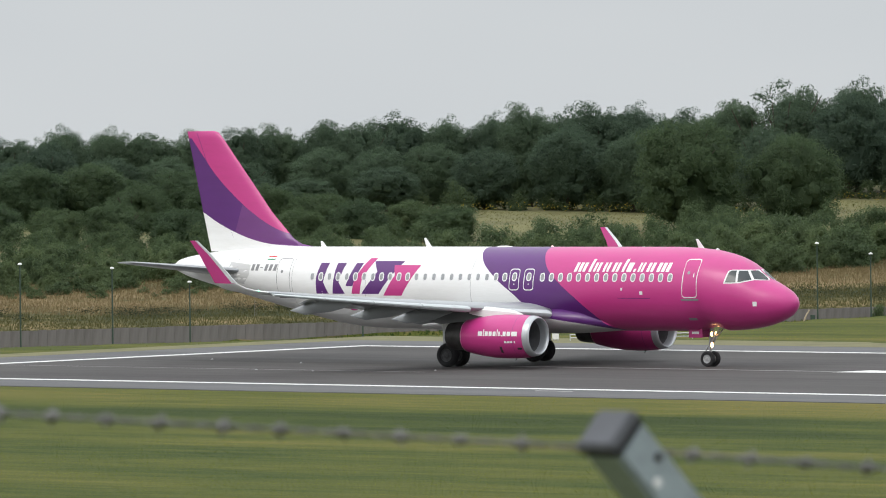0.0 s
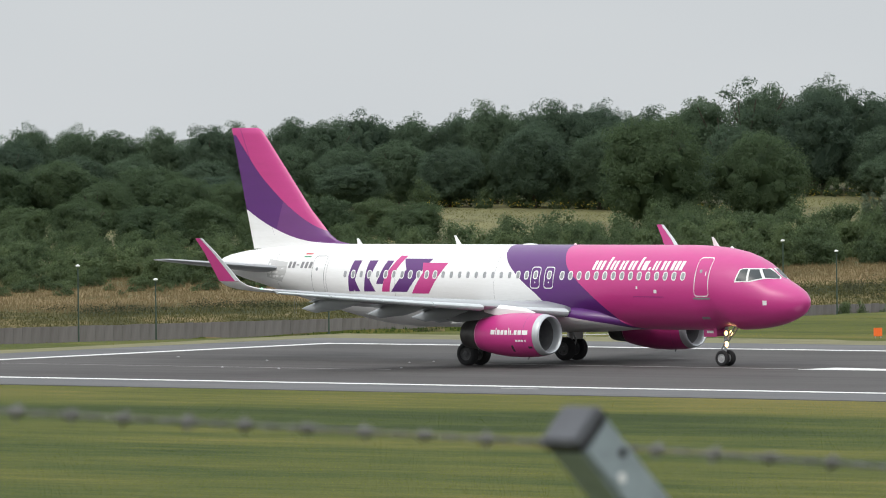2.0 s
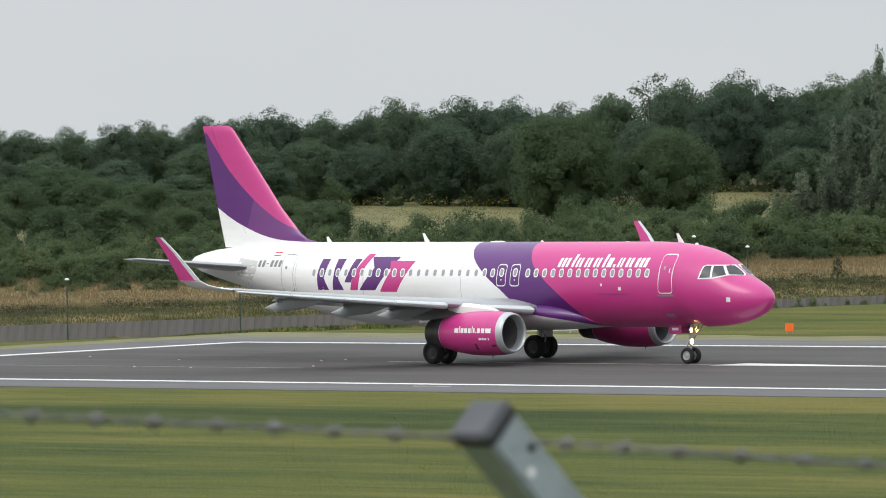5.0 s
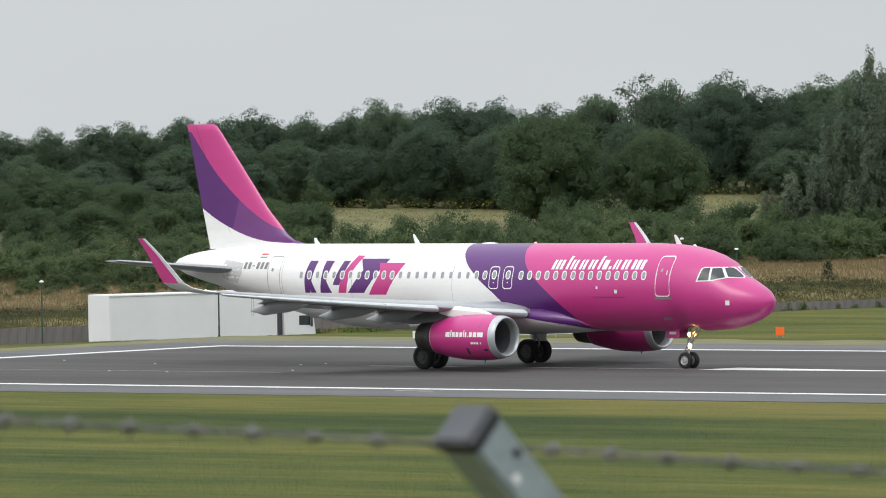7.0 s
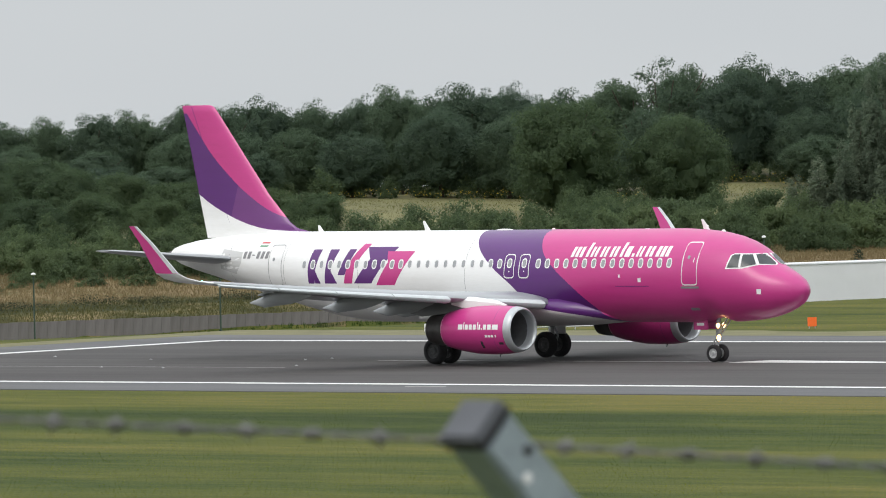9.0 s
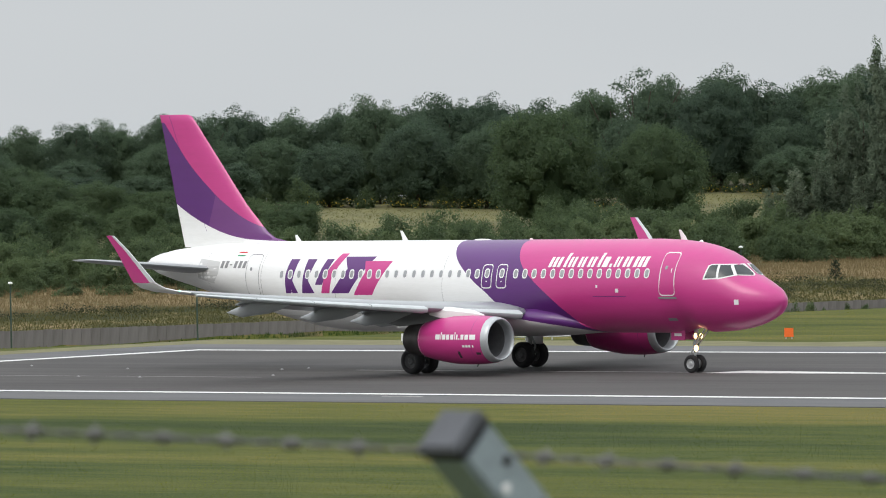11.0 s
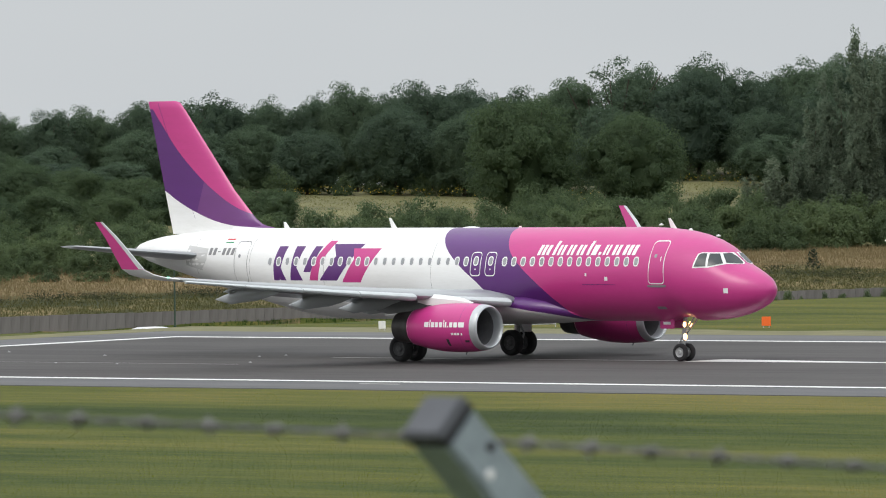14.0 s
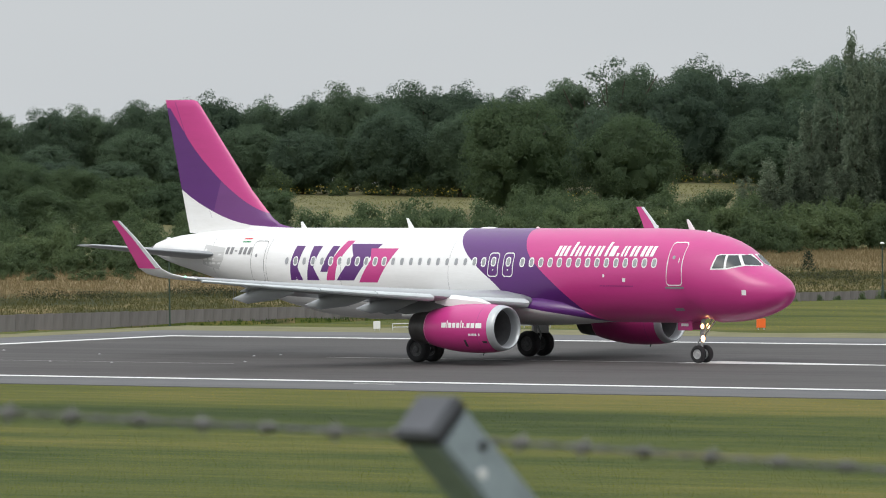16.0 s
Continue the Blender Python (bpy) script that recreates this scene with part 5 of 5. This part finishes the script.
# ---- trees, shrubs and meadow ----
def leaf_mesh(name, centres, normals, size, material, spread, seed, cores=()):
    """Many small leaves about the centres, with leafy cores inside."""
    rs = np.random.RandomState(seed)
    n = len(centres)
    d = normals + rs.normal(0, spread, (n, 3))
    d /= np.linalg.norm(d, axis=1)[:, None]
    u = np.cross(d, rs.normal(0, 1, (n, 3)))
    u /= np.linalg.norm(u, axis=1)[:, None]
    v = np.cross(d, u)
    s = (size * rs.uniform(0.6, 1.4, n))[:, None]
    a = rs.uniform(0.45, 0.8, n)[:, None]
    verts = np.stack([centres - u * s, centres + v * s * a, centres + u * s * 0.9 - v * s * a], 1).reshape(-1, 3)
    faces = [(3 * i, 3 * i + 1, 3 * i + 2) for i in range(n)]
    vl = verts.tolist()
    for c, r in cores:
        bm = bmesh.new()
        bmesh.ops.create_icosphere(bm, subdivisions=1, radius=1)
        o = len(vl)
        for w in bm.verts:
            k = r * (0.75 + 0.5 * rs.rand())
            vl.append((c[0] + w.co.x * k, c[1] + w.co.y * k, c[2] + w.co.z * k))
        bm.verts.ensure_lookup_table()
        faces += [tuple(o + w.index for w in f.verts) for f in bm.faces]
        bm.free()
    me = bpy.data.meshes.new(name)
    me.from_pydata(vl, [], faces)
    me.materials.append(material)
    return me


def crown_points(seed, clusters, per, kind):
    """Leaf centres and outward directions of a crown one unit high."""
    rs = np.random.RandomState(seed)
    cs, ns, cores = [], [], []
    shift = Vector(rs.uniform(-50, 50, 3))
    stems = [(rs.uniform(0, 6.28), rs.uniform(0.02, 0.15), rs.uniform(0.62, 1.0)) for k in range(11)]
    stems[0] = (0.0, 0.02, 1.0)
    for k in range(clusters):
        t = rs.normal(0, 1, 3)
        t /= np.linalg.norm(t)
        depth = rs.uniform(0.45, 1.0) ** 0.5
        if kind == "poplar":
            ang, off, tall = stems[k % 11]
            h = rs.uniform(0.06, 1.0)
            spread = 0.05 * (1 - h) ** 0.6 + 0.006
            c = np.array([off * (0.5 + h * 0.7) * math.cos(ang) + rs.normal(0, spread), off * (0.5 + h * 0.7) * math.sin(ang) + rs.normal(0, spread), h * tall])
            r = rs.uniform(0.018, 0.038)
            t = np.array([math.cos(ang), math.sin(ang), 0.8])
        elif kind == "shrub":
            t[2] = abs(t[2])
            c = np.array([0.62 * t[0], 0.62 * t[1], 0.72 * t[2]]) * depth * rs.uniform(0.7, 1.1) + np.array([0, 0, 0.1])
            if k % 3 == 0:
                c[2] = rs.uniform(0.0, 0.16)
            r = rs.uniform(0.1, 0.2)
        else:
            v = Vector(t)
            lump = 1 + 0.26 * noise.noise(v * 1.7 + shift) + 0.24 * noise.noise(v * 3.6 + shift)
            c = t * np.array([0.42, 0.42, 0.41]) * lump * rs.uniform(0.8, 1.0) + np.array([0, 0, 0.48])
            r = rs.uniform(0.045, 0.088)
        m = int(per * (r / 0.1) ** 2) if kind != "poplar" else per
        q = rs.normal(0, 1, (m, 3))
        q /= np.linalg.norm(q, axis=1)[:, None]
        q[:, 2] = np.where(q[:, 2] < -0.3, -q[:, 2], q[:, 2])
        cs.append(c + q * r * rs.uniform(0.7, 1.25, (m, 1)) * (np.array([0.9, 0.9, 2.0]) if kind == "poplar" else np.array([1.08, 1.08, 1.02])))
        ns.append(q * 0.8 + np.array([0, 0, 0.35]) + t * 0.35)
        if kind in ("poplar", "shrub"):
            cores.append((c, r * 0.5))
        elif k % 2 == 0:
            cores.append((np.array([0, 0, 0.48]) + (c - np.array([0, 0, 0.48])) * 0.80, 0.068))
    if kind == "oak":
        for k in range(22):
            t = rs.normal(0, 1, 3)
            t *= 0.21 / np.linalg.norm(t)
            cores.append((t * np.array([1, 1, 1.1]) + np.array([0, 0, 0.46]), 0.15))
    return np.concatenate(cs), np.concatenate(ns), cores


def trunk_mesh(seed, kind):
    rnd = random.Random(seed)
    bm = bmesh.new()
    h = 0.85 if kind == "poplar" else 0.45
    rings = []
    for k in range(7):
        z = -0.03 + h * k / 6
        r = (0.018 if kind == "poplar" else 0.035) * (1 - (0.85 if kind == "poplar" else 0.55) * k / 6) * (1.35 if k == 0 else 1)
        ox, oy = 0.012 * math.sin(k * 1.3 + seed), 0.012 * math.cos(k * 1.7 + seed)
        rings.append([(ox + r * math.cos(2 * math.pi * i / 8), oy + r * math.sin(2 * math.pi * i / 8), z) for i in range(8)])
    loft(bm, rings)
    for k in range(0 if kind == "poplar" else 9):
        a = 2 * math.pi * k / 9 + rnd.random()
        z0 = rnd.uniform(0.22, 0.45)
        reach = rnd.uniform(0.2, 0.36)
        mid = Vector((reach * 0.5 * math.cos(a), reach * 0.5 * math.sin(a), z0 + 0.12))
        end = Vector((reach * math.cos(a + 0.3), reach * math.sin(a + 0.3), z0 + rnd.uniform(0.22, 0.42)))
        rod(bm, (0, 0, z0), mid, 0.014, 0.009, 6)
        rod(bm, mid, end, 0.009, 0.004, 6)
    me = bpy.data.meshes.new("trunk")
    bm.to_mesh(me)
    bm.free()
    me.materials.append(M_BARK)
    return me


def tree_kind(name, label, seed, clusters, per, leaf, material, kind="oak", cores=True):
    """One tree, a unit high, parked at the origin until it is placed."""
    th = empty(name)
    tagged(th, label, "tree", "trees behind the airfield")
    tr = new("trunk", trunk_mesh(seed, kind))
    tr.parent = th
    c, n, k = crown_points(seed, clusters, per, kind)
    cr = new("crown", leaf_mesh("crown", c, n, leaf, material, 0.62, seed + 1, k if cores else ()))
    cr.parent = th
    return th


OAKS = [tree_kind("oak_tree", "broad dark green oak in full summer leaf", 11 + k, 300, 225, 0.0108, M_OAK) for k in range(4)]
MAPLES = [tree_kind("maple_tree", "rounded mid-green tree in full leaf", 31 + k, 310, 225, 0.0105, M_LIGHT) for k in range(2)]
SPARSE = tree_kind("thin_tree", "tall thin-crowned tree with sky showing through", 51, 90, 130, 0.0125, M_OAK, "oak", False)
POPLARS = [tree_kind("white_poplar", "upright silvery-green white poplar", 61 + k, 340, 44, 0.0088, M_POPLAR, "poplar") for k in range(2)]
USED = set()


def plant(kinds, x, y, height, width, rnd, sink=0.1):
    proto = rnd.choice(kinds)
    z = ground_z(x, y) - sink
    m = Matrix.Translation((x, y, z)) @ Matrix.Rotation(rnd.uniform(0, 6.28), 4, "Z") @ Matrix.Diagonal((width, width, height, 1))
    if proto.name not in USED:
        USED.add(proto.name)
        proto.matrix_basis = m
        return proto
    sx_, sy_, sz_ = proto.scale
    return copy_thing(proto, m @ Matrix.Diagonal((1 / sx_, 1 / sy_, 1 / sz_, 1)))


# heights of the skyline along the back of the wood: x, top
SKYLINE = [(-60, 11.5), (-47.9, 10.9), (-42.9, 12.4), (-39.3, 10.8), (-36.8, 11.8), (-33.9, 10.8), (-28.5, 11.8), (-21.7, 12.2), (-17.6, 12.4), (-13.8, 12.7), (-10.9, 11.6), (-8, 13.6), (-5.7, 12.5), (-3, 13.1), (2.6, 13.5), (5.6, 12.2), (8.2, 13), (11, 13.7), (13.9, 14.2), (16.1, 14.4), (20.3, 14.7), (22.7, 14.2), (24.7, 13.7), (26.4, 14.2), (28.5, 15.0), (31, 14.9), (34, 15.0), (50, 15.0)]


def build_wood():
    rnd = random.Random(21)
    sx, sz = [p[0] for p in SKYLINE], [p[1] for p in SKYLINE]
    for y0, step, drop, lo, hi in ((569, 3.6, -0.95, -62, 50), (559, 5.2, 0.3, -60, 48), (549, 5.6, 2.2, -58, -12), (549, 5.4, 2.6, 25, 46)):
        x = lo
        while x < hi:
            y = y0 + rnd.uniform(-4, 4)
            top = float(np.interp(x, sx, sz)) - drop - rnd.uniform(0, 0.7 if y0 == 569 else 2.2)
            h = top - ground_z(x, y)
            if y0 == 559 and 11.0 < x < 16.5:
                h = 11.9 - ground_z(x, y)
            if not (y0 == 569 and 10.8 < x < 15.4):
                plant(OAKS, x, y, h * 1.04, max(6.0, h * rnd.uniform(0.75, 1.02)), rnd)
            x += step * rnd.uniform(0.7, 1.3)
    for x, top in ((12.5, 14.9), (14.3, 15.5)):
        plant([SPARSE], x, 566, top - 5.2, 8.6, rnd)
    # two rounded trees standing before the wood
    for x, y, top, w in ((5.8, 535, 11.8, 8.9), (14.1, 536, 10.7, 7.6)):
        plant(MAPLES, x, y, (top - ground_z(x, y)) * 1.2 + 0.8, w, rnd, 0.9)
    # lower trees on the west side
    for x, y, top, w in ((-51, 526, 9.0, 6), (-47, 524, 8.7, 6), (-43.7, 525, 9.2, 6.2), (-39, 527, 9.5, 6.5), (-35.2, 522, 7.8, 5.6), (-32.2, 528, 9.0, 6), (-29.2, 524, 8.2, 5.6), (-25.7, 522, 7.6, 5.4), (-22, 526, 7.1, 5.2), (-18.7, 521, 6.5, 5), (-15, 524, 6.3, 4.6), (-12, 520, 6.2, 4.2), (-45, 506, 6.9, 5), (-40, 504, 6.4, 5), (-36, 507, 6.6, 5), (-31, 505, 6.3, 5), (-27, 508, 6.4, 5), (-22.5, 506, 6.0, 4.6)):
        plant(MAPLES, x, y, (top - ground_z(x, y)) * 1.12 + 1.1, w * rnd.uniform(0.95, 1.2), rnd, 1.1)
    # silvery poplars
    for x, top, w in ((22.1, 6.4, 6), (23.2, 8.3, 8), (24.6, 9.6, 7.5), (26.3, 11.4, 9), (28.0, 14.6, 9), (29.0, 16.9, 9.5), (30.3, 15.6, 9), (31.6, 17.0, 10), (33.2, 16.6, 10), (35.0, 17, 10), (36.8, 17, 11), (24.1, 6.6, 7), (25.6, 7.2, 8), (27.6, 8.0, 8), (30.2, 8.2, 8), (32.8, 8.4, 8), (29.6, 10.5, 9)):
        plant(POPLARS, x, 516 + rnd.uniform(-5, 5), top - 2.6, w, rnd)


build_wood()


def shrub_meshes():
    out = []
    for k in range(5):
        c, n, cores = crown_points(81 + k, 40, 40, "shrub")
        out.append(leaf_mesh("shrub", c, n, 0.03, M_SHRUB, 0.6, 91 + k, cores))
    return out


def build_shrubs():
    rnd = random.Random(33)
    meshes = shrub_meshes()
    spots = []
    # the scrub belt, denser towards its front; short in front of the clearings
    far = []
    for d, step, h0, h1 in ((34.5, 0.9, 0.35, 0.8), (38, 1.5, 0.8, 1.6), (42, 2.2, 1.4, 2.4), (48, 2.3, 1.7, 2.7), (55, 2.4, 1.9, 3.0), (63, 2.1, 1.9, 3.0), (72, 2.2, 1.8, 2.8), (82, 2.4, 1.6, 2.5)):
        al = -38.0
        while al < 104:
            p = WALL_P + WALL_D * al + WALL_N * (d + rnd.uniform(-3, 3))
            open_view = (-11.5 < p.x < 3.5) or (17.5 < p.x < 21.5)
            if not (open_view and d > 76) and not (p.x > 5 and d < 37) and not (p.x > 12 and d < 46) and -0.105 * p.y < p.x < 0.078 * p.y:
                (spots if d < 60 else far).append((p.x, p.y, rnd.uniform(h0, h1) * (1.3 if p.x > 6 else 1.0) * ((1.12 if p.x < 5 else 0.8) if open_view and d > 58 else 1.0)))
            al += step * rnd.uniform(0.7, 1.3)
    x = -52
    while x < 46:
        far.append((x, 557 + rnd.uniform(-2, 2), rnd.uniform(1.6, 2.8)))
        far.append((x + 1, 577 + rnd.uniform(-3, 3), rnd.uniform(3.0, 4.6)))
        x += rnd.uniform(1.8, 3.2)
    # the scrub further back, joined
    vs, fs, count = [], [], 0
    arrays = []
    for me in meshes[:3]:
        co = np.empty(len(me.vertices) * 3)
        me.vertices.foreach_get("co", co)
        arrays.append((co.reshape(-1, 3), [tuple(q.vertices) for q in me.polygons if q.index % 2]))
    for x, y, h in far:
        co, polys = rnd.choice(arrays)
        t, w = rnd.uniform(0, 6.28), h * rnd.uniform(0.75, 1.05)
        c, n_ = math.cos(t) * w, math.sin(t) * w
        p = np.stack([x + co[:, 0] * c - co[:, 1] * n_, y + co[:, 0] * n_ + co[:, 1] * c, ground_z(x, y) - 0.08 + co[:, 2] * h * 1.1], 1)
        vs.append(p)
        fs += [tuple(i + count for i in q) for q in polys]
        count += len(co)
    me = bpy.data.meshes.new("far_scrub")
    me.from_pydata(np.concatenate(vs).tolist(), [], fs)
    me.materials.append(M_SHRUB)
    tagged(new("far_scrub", me), "dense green scrub below the wood", "scrub", kind="stuff")
    for x in np.arange(16.6, 29, 1.2):
        spots.append((x + rnd.uniform(-0.25, 0.25), 410 + 0.633 * (x + 27) - 1.2, rnd.uniform(0.8, 1.7)))
    for x, y, h in spots:
        ob = new("shrub", rnd.choice(meshes))
        w = h * rnd.uniform(0.75, 1.05)
        z = ground_z(x, y) - 0.08
        if h < 1.0:
            w *= 1.6
        if behind(x, y) < 5:
            w = h * 0.6
        ob.matrix_basis = Matrix.Translation((x, y, z)) @ Matrix.Rotation(rnd.uniform(0, 6.28), 4, "Z") @ Matrix.Diagonal((w, w, h * 1.1, 1))
        tagged(ob, "dense green shrub in the scrub belt" if y > 450 else "small dark shrub beside the boundary wall", "shrub", "shrubs behind the road")


build_shrubs()


def sapling(x, y, h):
    """A young tree with a thin stem and loose tufts of leaves."""
    rs = np.random.RandomState(77)
    th = empty("young_tree", pose(x, y, ground_z(x, y) - 0.03))
    tagged(th, "small dark young tree in the straw meadow", "tree")
    bm = bmesh.new()
    rod(bm, (0, 0, 0), (0.03, 0.02, h * 0.95), 0.025, 0.006, 7)
    part("trunk", bm, M_BARK, th, "", True)
    cs = []
    for k in range(17):
        z = h * (0.22 + 0.76 * k / 16)
        a, r = 2.4 * k, 0.40 * (1.1 - k / 18)
        tip = Vector((r * math.cos(a), r * math.sin(a), z + 0.08))
        part("branch", rod(bmesh.new(), (0.01, 0.01, z - 0.08), tip, 0.012, 0.005, 5), M_BARK, th)
        cs.append(rs.normal(0, 1, (30, 3)) * np.array([0.09, 0.09, 0.06]) + np.array([tip.x * 0.85, tip.y * 0.85, tip.z]))
    cs = np.concatenate(cs)
    cr = new("crown", leaf_mesh("crown", cs, np.tile([0, -0.3, 0.8], (len(cs), 1)), 0.06, M_YOUNG, 0.7, 78))
    cr.parent = th


sapling(23.2, 465.5, 1.45)


def blades(name, xs, ys, hs, ws, material, seed, lean=0.25):
    """Upright grass blades, one thin triangle each, as one sheet of stuff."""
    rs = np.random.RandomState(seed)
    n = len(xs)
    zs = np.array([ground_z(x, y) for x, y in zip(xs, ys)])
    a = rs.uniform(0, np.pi, n)
    dx, dy = np.cos(a) * ws / 2, np.sin(a) * ws / 2
    p = np.stack([np.stack([xs - dx, ys - dy, zs - 0.02], 1), np.stack([xs + dx, ys + dy, zs - 0.02], 1), np.stack([xs + rs.normal(0, lean, n) * hs, ys + rs.normal(0, lean, n) * hs, zs + hs], 1)], 1).reshape(-1, 3)
    me = bpy.data.meshes.new(name)
    me.from_pydata(p.tolist(), [], [(3 * i, 3 * i + 1, 3 * i + 2) for i in range(n)])
    me.materials.append(material)
    return new(name, me)


def build_grasses():
    rs = np.random.RandomState(4)
    # mown grass before and behind the runway
    n = 90000
    y = 212 + 122 * rs.rand(n)
    x = y * (-0.10 + 0.175 * rs.rand(n))
    b = x * RN.x + y * RN.y
    keep = b < 240.7
    x, y = x[keep], y[keep]
    tagged(blades("mown_grass", x, y, rs.uniform(0.012, 0.045, len(x)), rs.uniform(0.02, 0.05, len(x)), M_BLADE, 5, 0.8), "short mown grass, green to straw", "grass", kind="stuff")
    n = 60000
    y = 352 + 85 * rs.rand(n)
    x = y * (-0.10 + 0.17 * rs.rand(n))
    b = x * RN.x + y * RN.y
    a = x * RU.x + y * RU.y
    d = (x - WALL_P.x) * WALL_N.x + (y - WALL_P.y) * WALL_N.y
    keep = ((b > 307.6) | (a > A_END + 10.8)) & (d < -9.2)
    x, y = x[keep], y[keep]
    tagged(blades("verge_grass", x, y, rs.uniform(0.015, 0.05, len(x)), rs.uniform(0.025, 0.05, len(x)), M_BLADE, 6, 0.8), "short green verge grass behind the runway", "grass", kind="stuff")
    # tall straw and rough green growth behind the wall
    n = 205000
    d = 0.8 + 57 * rs.rand(n)
    al = -45 + 142 * rs.rand(n)
    x = WALL_P.x + WALL_D.x * al + WALL_N.x * d
    y = WALL_P.y + WALL_D.y * al + WALL_N.y * d
    patch = np.array([noise.noise((px * 0.10, py * 0.05, 3.0)) for px, py in zip(x, y)])
    green = (d < 19 + 6 * np.clip((al - 30) / 30, 0, 1) + 9 * patch) | (patch > 0.34)
    dry = ~green
    tagged(blades("straw_grass", x[dry], y[dry], rs.uniform(0.1, 0.36, dry.sum()), rs.uniform(0.025, 0.06, dry.sum()), M_DRY, 7, 0.4), "tall straw-coloured meadow grass", "grass", kind="stuff")
    tagged(blades("rough_grass", x[green], y[green], rs.uniform(0.06, 0.24, green.sum()), rs.uniform(0.03, 0.08, green.sum()), M_ROUGH, 8, 0.45), "rough green and brown meadow growth", "grass", kind="stuff")
    # a band of leafy dark weeds in clumps
    heads = []
    for k in range(560):
        q = rs.uniform(-45, 77)
        e = rs.normal(16.5, 1.7) + 5 * min(1.0, max(0.0, (q - 30) / 30)) * rs.uniform(-1.2, 1.2)
        if noise.noise((q * 0.2, 0.5, 9.0)) + rs.normal(0, 0.12) < -0.1:
            continue
        heads.append((q, e, rs.uniform(0.18, 0.5)))
    cs = []
    for q, e, h in heads:
        p = WALL_P + WALL_D * q + WALL_N * e
        c = rs.normal(0, 1, (46, 3)) * np.array([0.32, 0.3, 0.0]) + np.array([p.x, p.y, ground_z(p.x, p.y)])
        c[:, 2] += h * rs.rand(46) ** 0.7
        cs.append(c)
    cs = np.concatenate(cs)
    me = leaf_mesh("dock_weeds", cs, np.tile([0, -0.5, 0.8], (len(cs), 1)), 0.055, M_WEED, 0.7, 14)
    tagged(new("dock_weeds", me), "dark green and brown leafy weeds in the meadow", "weeds", kind="stuff")
    n = 16000
    d = -3.3 + 3.1 * rs.rand(n)
    al = -40 + 100 * rs.rand(n)
    x = WALL_P.x + WALL_D.x * al + WALL_N.x * d
    y = WALL_P.y + WALL_D.y * al + WALL_N.y * d
    tagged(blades("roadside_grass", x, y, rs.uniform(0.06, 0.2, n), rs.uniform(0.05, 0.1, n), M_GREENV, 15), "lush green grass along the foot of the wall", "grass", kind="stuff")
    # meadow clearing with ragwort before the wood
    n = 22000
    y = 500 + 54 * rs.rand(n)
    x = y * (-0.03 + 0.08 * rs.rand(n))
    tagged(blades("meadow_grass", x, y, rs.uniform(0.04, 0.12, n), rs.uniform(0.04, 0.08, n), M_CLEAR, 9, 0.8), "rough meadow grass in the clearing", "grass", kind="stuff")
    n = 420
    y = 546 + 8 * rs.rand(n)
    x = -12 + 36 * rs.rand(n)
    c = np.stack([x, y, np.array([ground_z(p, q) for p, q in zip(x, y)]) + rs.uniform(0.5, 0.95, n)], 1)
    me = leaf_mesh("ragwort", c, np.tile([0, -0.7, 0.7], (n, 1)), 0.07, M_YELLOW, 0.5, 12)
    tagged(new("ragwort", me), "yellow flowering weeds at the wood's edge", "flowers", kind="stuff")


build_grasses()


def motions():
    def drive(thing, along0, speed, side, flip):
        """Steady travel along the road: metres along at the start, metres a second."""
        rows = []
        for t in (0.0, 8.0, 16.0):
            p = WALL_P + WALL_D * (along0 + speed * t) + WALL_N * side
            rows.append((t, pose(p.x, p.y, -1.80, 0, 0, ROAD_HEAD + (180 if flip else 0))))
        walk(thing, rows)
    drive(TRUCK, 9.9 - 21.3 * 7.3, 21.3, -5.0, False)
    drive(CAR_A, 19.3 + 18.0 * 11.7, -18.0, -7.4, True)
    drive(CAR_B, 13.3 - 16.0 * 14.3, 16.0, -5.0, False)
    drive(CAR_C, 20.7 + 18.5 * 3.2, -18.5, -7.4, True)
    for thing in (POST, WIRE):
        walk(thing, [(r[0], Matrix.Translation(fence_stand(r[2]))) for r in PATH])
    walk(AIRLINER, [(t, pose(x, y, 0.05, 0, 0, a)) for t, x, y, a in TAXI])
    ts = [r[0] for r in TAXI]
    def spot(t, lx, ly):
        x, y, a = (float(np.interp(t, ts, [r[k] for r in TAXI])) for k in (1, 2, 3))
        a = radians(a)
        return x + lx * math.cos(a) - ly * math.sin(a), y + lx * math.sin(a) + ly * math.cos(a), a
    for wh, lx, ly, r in WHEELS:
        rows, turned, last = [], 0.0, spot(0, lx, ly)
        steps = [k * 0.125 for k in range(129)]
        for t in steps:
            here = spot(t, lx, ly)
            ahead = -((here[0] - last[0]) * math.cos(here[2]) + (here[1] - last[1]) * math.sin(here[2]))
            turned += max(0.0, ahead) / r
            last = here
            rows.append((t, Matrix.Translation((lx, ly, r)) @ Matrix.Rotation(-turned, 4, "Y")))
        walk(wh, rows)


motions()
